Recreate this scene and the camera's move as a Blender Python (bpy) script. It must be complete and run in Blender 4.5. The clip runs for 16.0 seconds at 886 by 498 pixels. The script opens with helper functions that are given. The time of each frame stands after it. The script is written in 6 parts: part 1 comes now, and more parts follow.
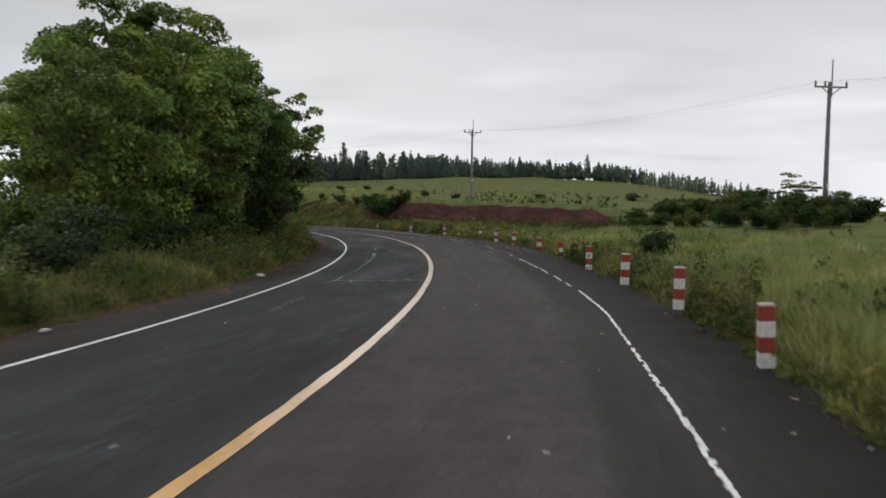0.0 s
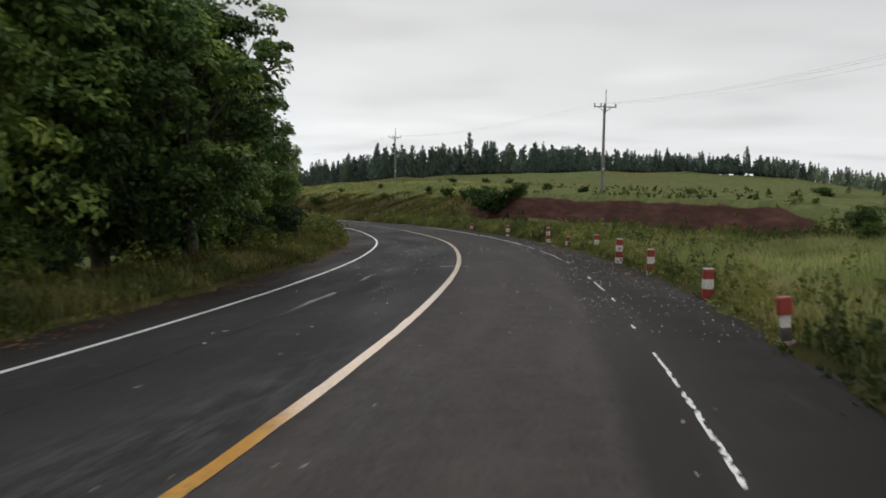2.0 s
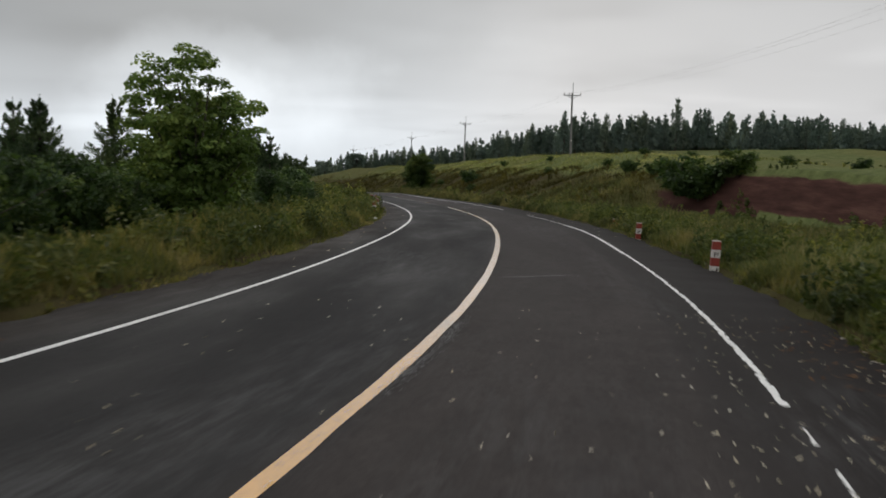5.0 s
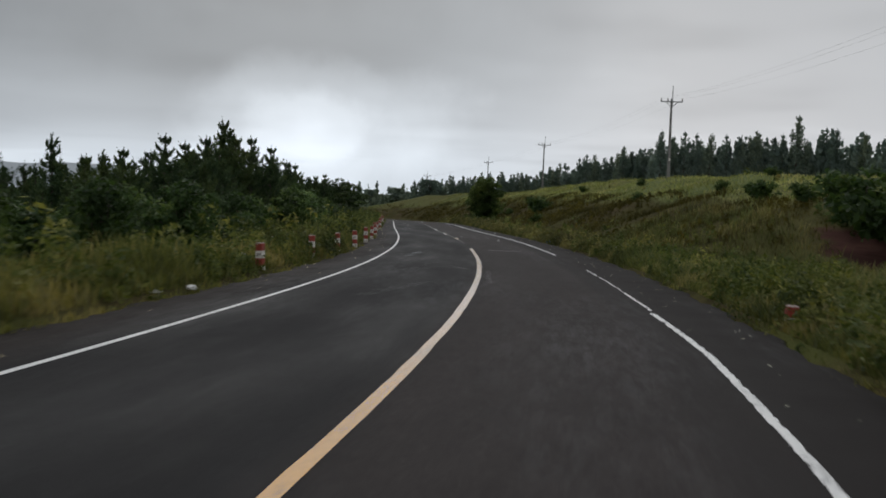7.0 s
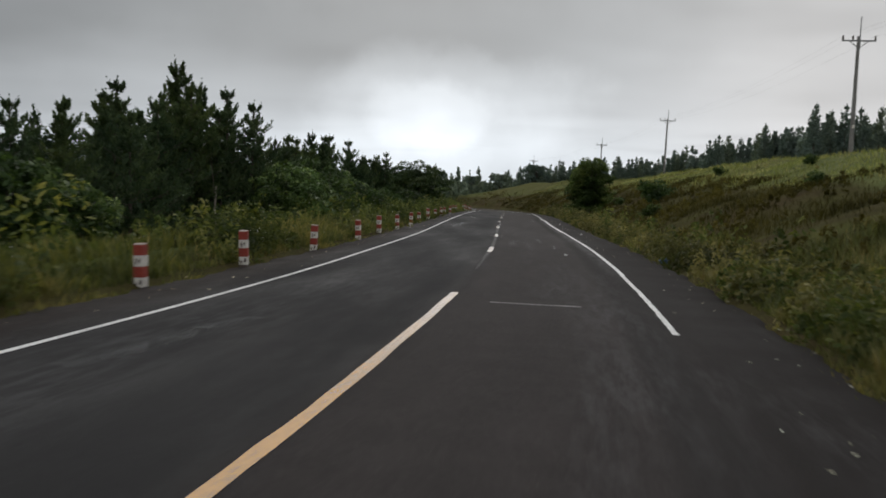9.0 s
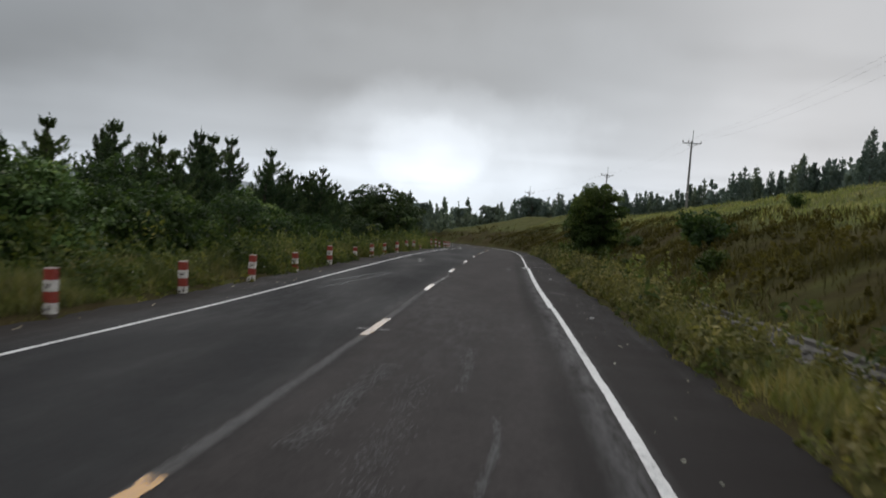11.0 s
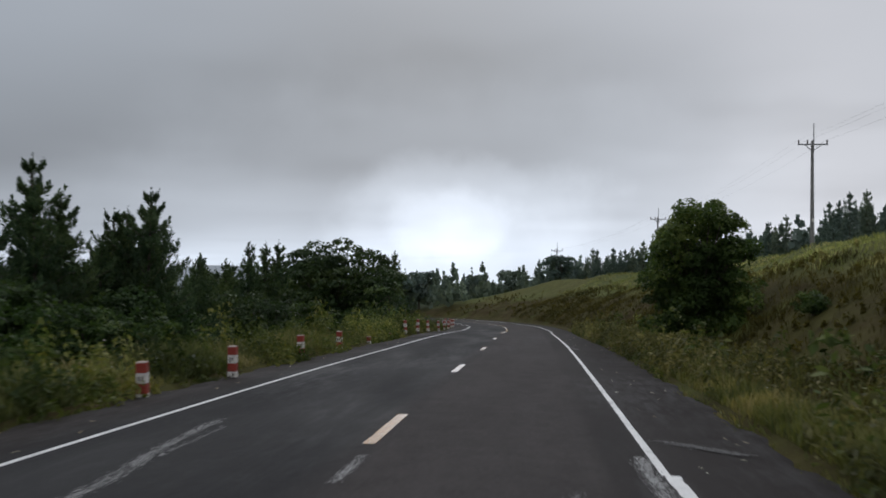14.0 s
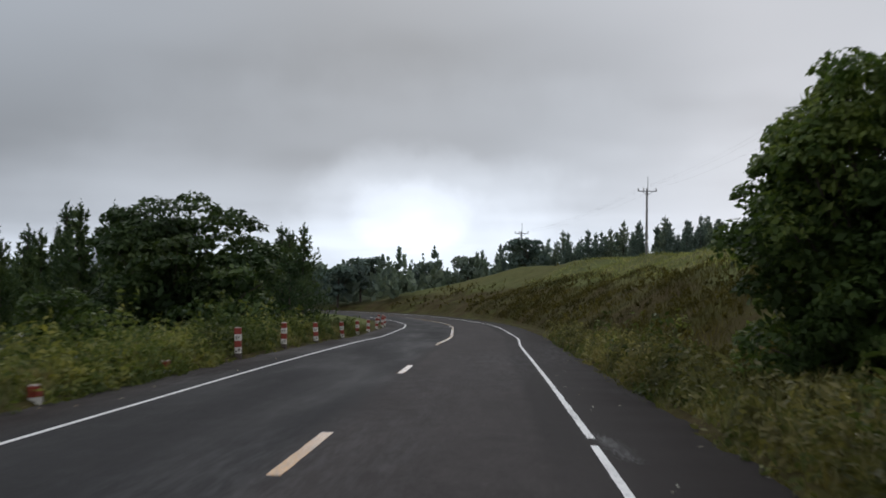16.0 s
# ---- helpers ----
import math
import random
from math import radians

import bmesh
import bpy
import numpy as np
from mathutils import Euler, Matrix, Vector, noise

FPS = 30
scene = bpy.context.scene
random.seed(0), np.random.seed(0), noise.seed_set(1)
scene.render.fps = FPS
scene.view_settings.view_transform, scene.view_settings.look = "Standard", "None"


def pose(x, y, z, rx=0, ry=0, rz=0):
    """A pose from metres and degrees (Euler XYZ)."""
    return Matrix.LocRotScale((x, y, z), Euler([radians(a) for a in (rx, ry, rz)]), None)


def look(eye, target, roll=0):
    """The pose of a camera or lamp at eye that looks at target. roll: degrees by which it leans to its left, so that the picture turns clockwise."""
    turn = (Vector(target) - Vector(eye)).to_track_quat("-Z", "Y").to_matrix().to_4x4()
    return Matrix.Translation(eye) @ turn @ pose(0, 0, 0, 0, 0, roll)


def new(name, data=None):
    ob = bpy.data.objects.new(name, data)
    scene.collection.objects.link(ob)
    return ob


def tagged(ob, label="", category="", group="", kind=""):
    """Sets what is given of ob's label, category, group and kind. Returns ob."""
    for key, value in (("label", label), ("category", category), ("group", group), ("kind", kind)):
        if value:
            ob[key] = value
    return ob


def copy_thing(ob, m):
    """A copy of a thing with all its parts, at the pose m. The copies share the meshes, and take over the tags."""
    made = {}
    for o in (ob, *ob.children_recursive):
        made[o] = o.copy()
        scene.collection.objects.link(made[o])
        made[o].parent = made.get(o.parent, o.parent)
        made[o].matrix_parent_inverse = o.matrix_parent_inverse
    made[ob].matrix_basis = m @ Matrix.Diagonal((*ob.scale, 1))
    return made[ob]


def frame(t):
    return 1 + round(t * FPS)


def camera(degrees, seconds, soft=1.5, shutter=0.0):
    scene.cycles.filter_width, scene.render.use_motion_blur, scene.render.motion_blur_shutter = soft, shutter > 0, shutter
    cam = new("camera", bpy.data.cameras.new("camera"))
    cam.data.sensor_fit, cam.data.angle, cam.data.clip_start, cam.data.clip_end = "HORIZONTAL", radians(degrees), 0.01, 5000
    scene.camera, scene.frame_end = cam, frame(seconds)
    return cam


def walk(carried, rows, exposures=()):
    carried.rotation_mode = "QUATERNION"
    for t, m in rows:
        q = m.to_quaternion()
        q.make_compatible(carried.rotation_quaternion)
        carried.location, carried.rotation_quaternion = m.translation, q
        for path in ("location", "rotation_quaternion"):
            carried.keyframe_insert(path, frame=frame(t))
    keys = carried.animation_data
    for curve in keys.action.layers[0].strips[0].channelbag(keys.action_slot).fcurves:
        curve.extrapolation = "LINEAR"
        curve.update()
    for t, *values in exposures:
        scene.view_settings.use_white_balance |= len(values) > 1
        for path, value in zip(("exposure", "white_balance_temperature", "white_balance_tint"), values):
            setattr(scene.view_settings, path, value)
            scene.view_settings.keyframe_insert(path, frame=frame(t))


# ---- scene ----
cam = camera(50.96, 16.0, soft=1.7, shutter=0.3)
PATH = [
    (0, (-0.00, 0.00, 1.50), (0.790, 19.905, -0.279), -0.24),
    (0.5, (0.88, 4.90, 1.22), (1.033, 24.834, -0.399), 0.43),
    (1, (1.66, 9.67, 0.95), (0.222, 29.576, -0.417), -2.11),
    (1.5, (2.14, 14.92, 0.73), (0.195, 34.745, -1.030), -0.22),
    (2, (2.52, 19.94, 0.43), (0.261, 39.727, -1.392), 0.07),
    (2.5, (2.78, 25.22, 0.22), (-0.296, 44.907, -1.549), -0.03),
    (3, (2.88, 30.29, -0.05), (-0.938, 49.838, -1.821), -1.45),
    (3.5, (2.75, 35.50, -0.24), (-1.581, 54.888, -2.513), 0.56),
    (4, (2.38, 40.67, -0.53), (-2.745, 59.900, -2.502), 0.79),
    (4.5, (1.94, 45.70, -0.75), (-3.931, 64.658, -3.207), 1.07),
    (5, (1.25, 50.89, -1.03), (-5.294, 69.648, -3.332), 1.21),
    (5.5, (0.36, 56.14, -1.28), (-6.728, 74.712, -3.438), 1.35),
    (6, (-0.68, 61.43, -1.53), (-8.236, 79.833, -3.540), 1.50),
    (6.5, (-1.85, 66.74, -1.78), (-9.836, 84.985, -3.638), 1.64),
    (7, (-3.16, 72.08, -2.02), (-11.573, 90.138, -3.733), 1.78),
    (7.5, (-4.62, 77.45, -2.25), (-13.469, 95.335, -3.677), 2.38),
    (8, (-6.27, 82.74, -2.52), (-15.743, 100.255, -4.403), 2.08),
    (8.5, (-8.14, 88.22, -2.76), (-18.232, 105.376, -4.727), 2.06),
    (9, (-10.18, 93.55, -3.01), (-20.827, 110.359, -5.036), 1.97),
    (9.5, (-12.36, 98.78, -3.26), (-23.418, 115.319, -5.334), 1.87),
    (10, (-14.65, 103.91, -3.50), (-25.890, 120.318, -5.624), 1.78),
    (10.5, (-17.04, 108.94, -3.74), (-28.136, 125.429, -5.919), 1.68),
    (11, (-19.51, 113.86, -3.95), (-30.192, 130.721, -5.251), 3.59),
    (11.5, (-22.05, 118.75, -4.19), (-32.668, 135.683, -4.922), 3.74),
    (12, (-24.54, 123.31, -4.41), (-35.472, 140.054, -4.656), 3.37),
    (12.5, (-27.54, 128.67, -4.71), (-38.708, 145.254, -5.03), 2.43),
    (13, (-29.96, 132.95, -4.89), (-41.249, 149.459, -4.865), 1.35),
    (13.5, (-32.70, 137.94, -5.16), (-44.061, 154.400, -4.800), -1.6),
    (14, (-35.44, 142.83, -5.38), (-46.595, 159.425, -5.118), -0.04),
    (14.5, (-37.94, 147.58, -5.62), (-49.070, 164.191, -5.391), -1.49),
    (15, (-40.60, 152.34, -5.82), (-51.521, 169.095, -5.613), -1.15),
    (15.5, (-43.19, 157.30, -6.08), (-53.694, 174.317, -6.038), 0.92),
    (16, (-45.77, 162.35, -6.37), (-56.241, 179.392, -6.292), 0.17),
]
EXPOSURES = [(0.0, 0.30, 6500, 10), (2.0, 0.34, 6600, 9), (3.0, 0.33, 6650, 9), (3.5, 0.43, 6700, 9), (4.0, 0.46, 6700, 9.5), (4.5, 0.25, 6700, 10), (7.0, -0.10, 6450, 10), (8.0, -0.06, 6500, 10), (10.5, 0.10, 6800, 10.5), (11.0, 0.04, 6500, 10.5), (12.0, 0.0, 6350, 11), (13.5, 0.04, 6200, 12), (15.0, 0.04, 6200, 12), (16.0, 0.14, 6250, 12)]
walk(cam, [(t, look(eye, target, roll)) for t, eye, target, roll in PATH], EXPOSURES)

# ---- sky and sun ----
SUN_YAW, SUN_EL = 33.0, 24.0          # degrees; yaw to the left from +y
world = bpy.data.worlds.new("overcast_sky")
scene.world = world
world.use_nodes = True


def build_sky():
    nt = world.node_tree
    nt.nodes.clear()
    N = nt.nodes.new
    out, bg = N("ShaderNodeOutputWorld"), N("ShaderNodeBackground")
    nt.links.new(bg.outputs[0], out.inputs[0])
    sky = N("ShaderNodeTexSky")
    sky.sky_type, sky.sun_disc = 'NISHITA', False
    sky.sun_elevation, sky.sun_rotation = radians(SUN_EL), radians(-SUN_YAW)
    sky.air_density, sky.dust_density = 1.5, 4.0
    co = N("ShaderNodeTexCoord")
    sep = N("ShaderNodeSeparateXYZ")
    nt.links.new(co.outputs["Generated"], sep.inputs[0])

    def math_node(op, a, b=None, c=None, clamp=False):
        n = N("ShaderNodeMath")
        n.operation, n.use_clamp = op, clamp
        for k, v in enumerate((a, b, c)):
            if v is None:
                continue
            if isinstance(v, (int, float)):
                n.inputs[k].default_value = v
            else:
                nt.links.new(v, n.inputs[k])
        return n.outputs[0]

    def ramp(fac, stops):
        n = N("ShaderNodeValToRGB")
        n.color_ramp.interpolation = 'EASE'
        while len(n.color_ramp.elements) < len(stops):
            n.color_ramp.elements.new(0.5)
        for e, (p, v) in zip(n.color_ramp.elements, stops):
            e.position, e.color = p, (v, v, v, 1)
        nt.links.new(fac, n.inputs[0])
        return n.outputs[0]

    # the deck's brightness over height: pale near the horizon, heavier overhead
    up = math_node('MAXIMUM', sep.outputs[2], 0.0)
    # flat cloud deck: direction divided by height
    den = math_node('ADD', up, 0.10)
    px = math_node('DIVIDE', sep.outputs[0], den)
    py = math_node('DIVIDE', sep.outputs[1], den)
    comb = N("ShaderNodeCombineXYZ")
    nt.links.new(px, comb.inputs[0])
    nt.links.new(py, comb.inputs[1])
    big = N("ShaderNodeTexNoise")
    big.inputs["Scale"].default_value, big.inputs["Detail"].default_value = 0.55, 2.5
    big.inputs["Roughness"].default_value = 0.45
    nt.links.new(comb.outputs[0], big.inputs["Vector"])
    puff = N("ShaderNodeTexNoise")
    puff.inputs["Scale"].default_value, puff.inputs["Detail"].default_value = 9.0, 5.0
    nt.links.new(co.outputs["Generated"], puff.inputs["Vector"])
    # elevation bend
    wob = N("ShaderNodeTexNoise")
    wob.inputs["Scale"].default_value, wob.inputs["Detail"].default_value = 2.2, 3.0
    nt.links.new(co.outputs["Generated"], wob.inputs["Vector"])
    el = math_node('ADD', up, math_node('MULTIPLY', math_node('SUBTRACT', wob.outputs["Fac"], 0.5), 0.10))
    # the darker bank lies to the west of the road's way, the paler part over the hill
    west = N("ShaderNodeVectorMath")
    west.operation = 'DOT_PRODUCT'
    wy = radians(48.0)
    west.inputs[1].default_value = (-math.sin(wy), math.cos(wy), 0.0)
    nt.links.new(co.outputs["Generated"], west.inputs[0])
    wmask = ramp(math_node('MULTIPLY_ADD', west.outputs["Value"], 0.5, 0.5), [(0.0, 0.0), (0.89, 0.0), (0.975, 1.0), (1.0, 1.0)])
    pale = ramp(el, [(0.0, 0.66), (0.08, 0.59), (0.18, 0.53), (0.34, 0.51), (0.6, 0.54), (1.0, 0.60)])
    heavy = ramp(el, [(0.0, 0.66), (0.05, 0.42), (0.11, 0.27), (0.24, 0.36), (0.34, 0.42), (0.6, 0.54), (1.0, 0.60)])
    deck = N("ShaderNodeMix")
    deck.data_type = 'FLOAT'
    nt.links.new(wmask, deck.inputs["Factor"])
    nt.links.new(pale, deck.inputs[2])
    nt.links.new(heavy, deck.inputs[3])
    cloud = ramp(big.outputs["Fac"], [(0.25, 0.80), (0.5, 1.0), (0.75, 1.18)])
    val = math_node('MULTIPLY', deck.outputs[0], cloud)
    # thin place in the deck, where the sun stands behind the cloud
    gap = N("ShaderNodeVectorMath")
    gap.operation = 'DISTANCE'
    gy, ge = radians(33.0), radians(2.4)
    gap.inputs[1].default_value = (-math.sin(gy) * math.cos(ge) * 1.0, math.cos(gy) * math.cos(ge), math.sin(ge) * 2.3)
    sc = N("ShaderNodeVectorMath")
    sc.operation = 'MULTIPLY'
    sc.inputs[1].default_value = (1.0, 1.0, 2.3)
    nt.links.new(co.outputs["Generated"], sc.inputs[0])
    nt.links.new(sc.outputs[0], gap.inputs[0])
    gd = math_node('ADD', gap.outputs["Value"], math_node('MULTIPLY', math_node('SUBTRACT', puff.outputs["Fac"], 0.5), 0.20))
    glow = ramp(gd, [(0.0, 1.0), (0.05, 0.86), (0.11, 0.50), (0.20, 0.20), (0.45, 0.0)])
    val = math_node('ADD', val, math_node('MULTIPLY', glow, 0.52))
    # paler stretch of cloud over the hill
    lee = N("ShaderNodeVectorMath")
    lee.operation = 'DISTANCE'
    ly = radians(14.0)
    lee.inputs[1].default_value = (-math.sin(ly), math.cos(ly), 0.16)
    nt.links.new(co.outputs["Generated"], lee.inputs[0])
    val = math_node('ADD', val, math_node('MULTIPLY', ramp(lee.outputs["Value"], [(0.0, 1.0), (0.12, 0.7), (0.36, 0.0)]), 0.04))
    tint = N("ShaderNodeMix")
    tint.data_type, tint.blend_type = 'RGBA', 'MULTIPLY'
    tint.inputs["Factor"].default_value = 1.0
    nt.links.new(val, tint.inputs[6])
    hue = N("ShaderNodeMix")
    hue.data_type = 'RGBA'
    hue.inputs[6].default_value, hue.inputs[7].default_value = (0.97, 0.99, 1.02, 1), (0.91, 0.99, 1.07, 1)
    nt.links.new(wmask, hue.inputs["Factor"])
    nt.links.new(hue.outputs[2], tint.inputs[7])
    # a little of the clear sky's light comes through the deck
    mix = N("ShaderNodeMix")
    mix.data_type, mix.blend_type = 'RGBA', 'ADD'
    mix.inputs["Factor"].default_value = 0.0012
    nt.links.new(tint.outputs[2], mix.inputs[6])
    nt.links.new(sky.outputs[0], mix.inputs[7])
    nt.links.new(mix.outputs[2], bg.inputs[0])
    bg.inputs[1].default_value = 1.0


build_sky()
sun = new("sun", bpy.data.lights.new("sun", 'SUN'))
sun.data.energy, sun.data.angle, sun.data.color = 0.45, radians(25), (1.0, 0.97, 0.92)
sy, se = radians(SUN_YAW), radians(SUN_EL + 16)
sun.matrix_world = look((-60 * math.sin(sy), 60 * math.cos(sy), 60 * math.tan(se)), (0, 0, 0))

# ---- materials ----


class Mat:
    """A small builder of node materials."""

    def __init__(self, name, rough=0.8, metal=0.0, ior=1.45):
        self.m = bpy.data.materials.new(name)
        self.m.use_nodes = True
        self.nt = self.m.node_tree
        self.b = self.nt.nodes["Principled BSDF"]
        self.out = self.nt.nodes["Material Output"]
        self.b.inputs["Roughness"].default_value = rough
        self.b.inputs["Metallic"].default_value = metal
        self.b.inputs["IOR"].default_value = ior

    def n(self, kind, **values):
        node = self.nt.nodes.new(kind)
        for k, v in values.items():
            node.inputs[k].default_value = v
        return node

    def link(self, a, b):
        self.nt.links.new(a, b)

    def coords(self, which="Object"):
        return self.n("ShaderNodeTexCoord").outputs[which]

    def noise(self, scale, detail=4.0, rough=0.55, vec=None):
        node = self.n("ShaderNodeTexNoise", Scale=scale, Detail=detail, Roughness=rough)
        self.link(vec if vec is not None else self.coords(), node.inputs["Vector"])
        return node.outputs["Fac"]

    def ramp(self, fac, stops, ease='LINEAR'):
        node = self.n("ShaderNodeValToRGB")
        node.color_ramp.interpolation = ease
        while len(node.color_ramp.elements) < len(stops):
            node.color_ramp.elements.new(0.5)
        for e, (p, c) in zip(node.color_ramp.elements, stops):
            c = (c, c, c) if isinstance(c, (int, float)) else c
            e.position, e.color = p, (*c, 1)
        self.link(fac, node.inputs[0])
        return node.outputs[0]

    def calc(self, op, a, b=0.0, clamp=False):
        node = self.n("ShaderNodeMath")
        node.operation, node.use_clamp = op, clamp
        for k, v in enumerate((a, b)):
            if isinstance(v, (int, float)):
                node.inputs[k].default_value = v
            else:
                self.link(v, node.inputs[k])
        return node.outputs[0]

    def mix(self, fac, a, b, blend='MIX'):
        node = self.n("ShaderNodeMix")
        node.data_type, node.blend_type = 'RGBA', blend
        for k, v in ((0, fac), (6, a), (7, b)):
            if isinstance(v, (int, float)):
                node.inputs[k].default_value = v
            elif isinstance(v, tuple):
                node.inputs[k].default_value = (*v, 1)
            else:
                self.link(v, node.inputs[k])
        return node.outputs[2]

    def color(self, c):
        self.link(c, self.b.inputs["Base Color"])

    def rough(self, c):
        self.link(c, self.b.inputs["Roughness"])

    def bump(self, height, strength=0.3, distance=0.02):
        node = self.n("ShaderNodeBump", Strength=strength, Distance=distance)
        self.link(height, node.inputs["Height"])
        self.link(node.outputs[0], self.b.inputs["Normal"])

    def island(self):
        return self.n("ShaderNodeNewGeometry").outputs["Random Per Island"]

    def per_object(self):
        return self.n("ShaderNodeObjectInfo").outputs["Random"]


def leaf_material(name, dark, mid, light, rough=0.5, through_amount=0.35, patch=(0.45, 0.72, 1.2)):
    M = Mat(name, rough)
    big = M.noise(patch[0], 3.0)
    f = M.calc('ADD', M.calc('MULTIPLY', M.island(), 0.34), M.calc('MULTIPLY', M.ramp(big, [(0.33, 0.0), (0.67, 1.0)]), 0.66))
    c = M.ramp(f, [(0.14, dark), (0.52, mid), (0.84, light), (1.0, tuple(min(1, v * 1.15) for v in light))])
    c = M.mix(1.0, c, M.ramp(M.noise(patch[0] * 0.3, 2.0), [(0.36, patch[1]), (0.64, patch[2])]), 'MULTIPLY')
    M.b.inputs["Specular IOR Level"].default_value = 0.14
    tone = M.ramp(M.per_object(), [(0.0, (0.80, 0.86, 0.82)), (0.5, (1.0, 1.0, 1.0)), (1.0, (1.20, 1.13, 0.9))])
    c = M.mix(1.0, c, tone, 'MULTIPLY')
    M.color(c)
    tr = M.n("ShaderNodeBsdfTranslucent")
    M.link(M.mix(1.0, c, (1.25, 1.3, 0.7), 'MULTIPLY'), tr.inputs["Color"])
    ms = M.n("ShaderNodeMixShader")
    ms.inputs[0].default_value = through_amount
    M.link(M.b.outputs[0], ms.inputs[1])
    M.link(tr.outputs[0], ms.inputs[2])
    M.link(ms.outputs[0], M.out.inputs["Surface"])
    return M.m


LEAF = leaf_material("broad_leaf", (0.030, 0.050, 0.016), (0.060, 0.098, 0.026), (0.150, 0.195, 0.050), 0.45, 0.3)
# wide patch contrast puts lit clumps and dark gaps into the leaf colour
WOOD_LEAF = leaf_material("wood_leaf", (0.052, 0.089, 0.032), (0.116, 0.187, 0.057), (0.321, 0.393, 0.111), 0.42, 0.14, (0.50, 0.50, 1.50))
UNDER_LEAF = leaf_material("thicket_leaf", (0.030, 0.054, 0.022), (0.066, 0.110, 0.040), (0.150, 0.198, 0.068), 0.5, 0.4)
LEAF_LIGHT = leaf_material("pale_leaf", (0.083, 0.127, 0.036), (0.179, 0.262, 0.072), (0.386, 0.456, 0.131), 0.45, 0.3, (0.6, 0.62, 1.25))
# distance haze is put into this needle colour: paler and bluer than NEEDLE
HAZED_NEEDLE = leaf_material("hazed_pine_needle", (0.101, 0.140, 0.129), (0.153, 0.203, 0.184), (0.220, 0.273, 0.237), 0.85, 0.15)
NEEDLE = leaf_material("pine_needle", (0.030, 0.053, 0.030), (0.057, 0.091, 0.048), (0.110, 0.150, 0.073), 0.6, 0.25)
GRASS = leaf_material("grass_blade", (0.144, 0.174, 0.083), (0.234, 0.268, 0.125), (0.371, 0.355, 0.218), 0.6, 0.35)
VERGE_GRASS = leaf_material("verge_blade", (0.068, 0.083, 0.035), (0.138, 0.148, 0.061), (0.271, 0.234, 0.116), 0.6, 0.35)
FERN = leaf_material("fern_leaf", (0.052, 0.050, 0.015), (0.087, 0.078, 0.022), (0.126, 0.110, 0.033), 0.6, 0.4)
DRY_GRASS = leaf_material("dry_blade", (0.043, 0.040, 0.013), (0.083, 0.071, 0.022), (0.144, 0.119, 0.040), 0.65, 0.3)
YELLOW_WEED = leaf_material("yellow_weed_leaf", (0.071, 0.076, 0.032), (0.164, 0.153, 0.063), (0.337, 0.286, 0.123), 0.55, 0.35)
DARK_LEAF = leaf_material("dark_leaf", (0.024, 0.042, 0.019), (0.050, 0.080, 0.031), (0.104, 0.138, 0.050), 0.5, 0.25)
WEED = leaf_material("weed_leaf", (0.041, 0.060, 0.022), (0.099, 0.124, 0.039), (0.238, 0.235, 0.081), 0.55, 0.35)


def bark_material(name, a, b):
    M = Mat(name, 0.9)
    f = M.noise(9.0, 6.0, 0.7)
    M.color(M.ramp(f, [(0.3, a), (0.7, b)]))
    M.bump(f, 0.6, 0.02)
    return M.m


STAKE = bark_material("weathered_wood", (0.16, 0.15, 0.14), (0.34, 0.32, 0.30))
BARK = bark_material("bark", (0.045, 0.035, 0.028), (0.12, 0.10, 0.085))


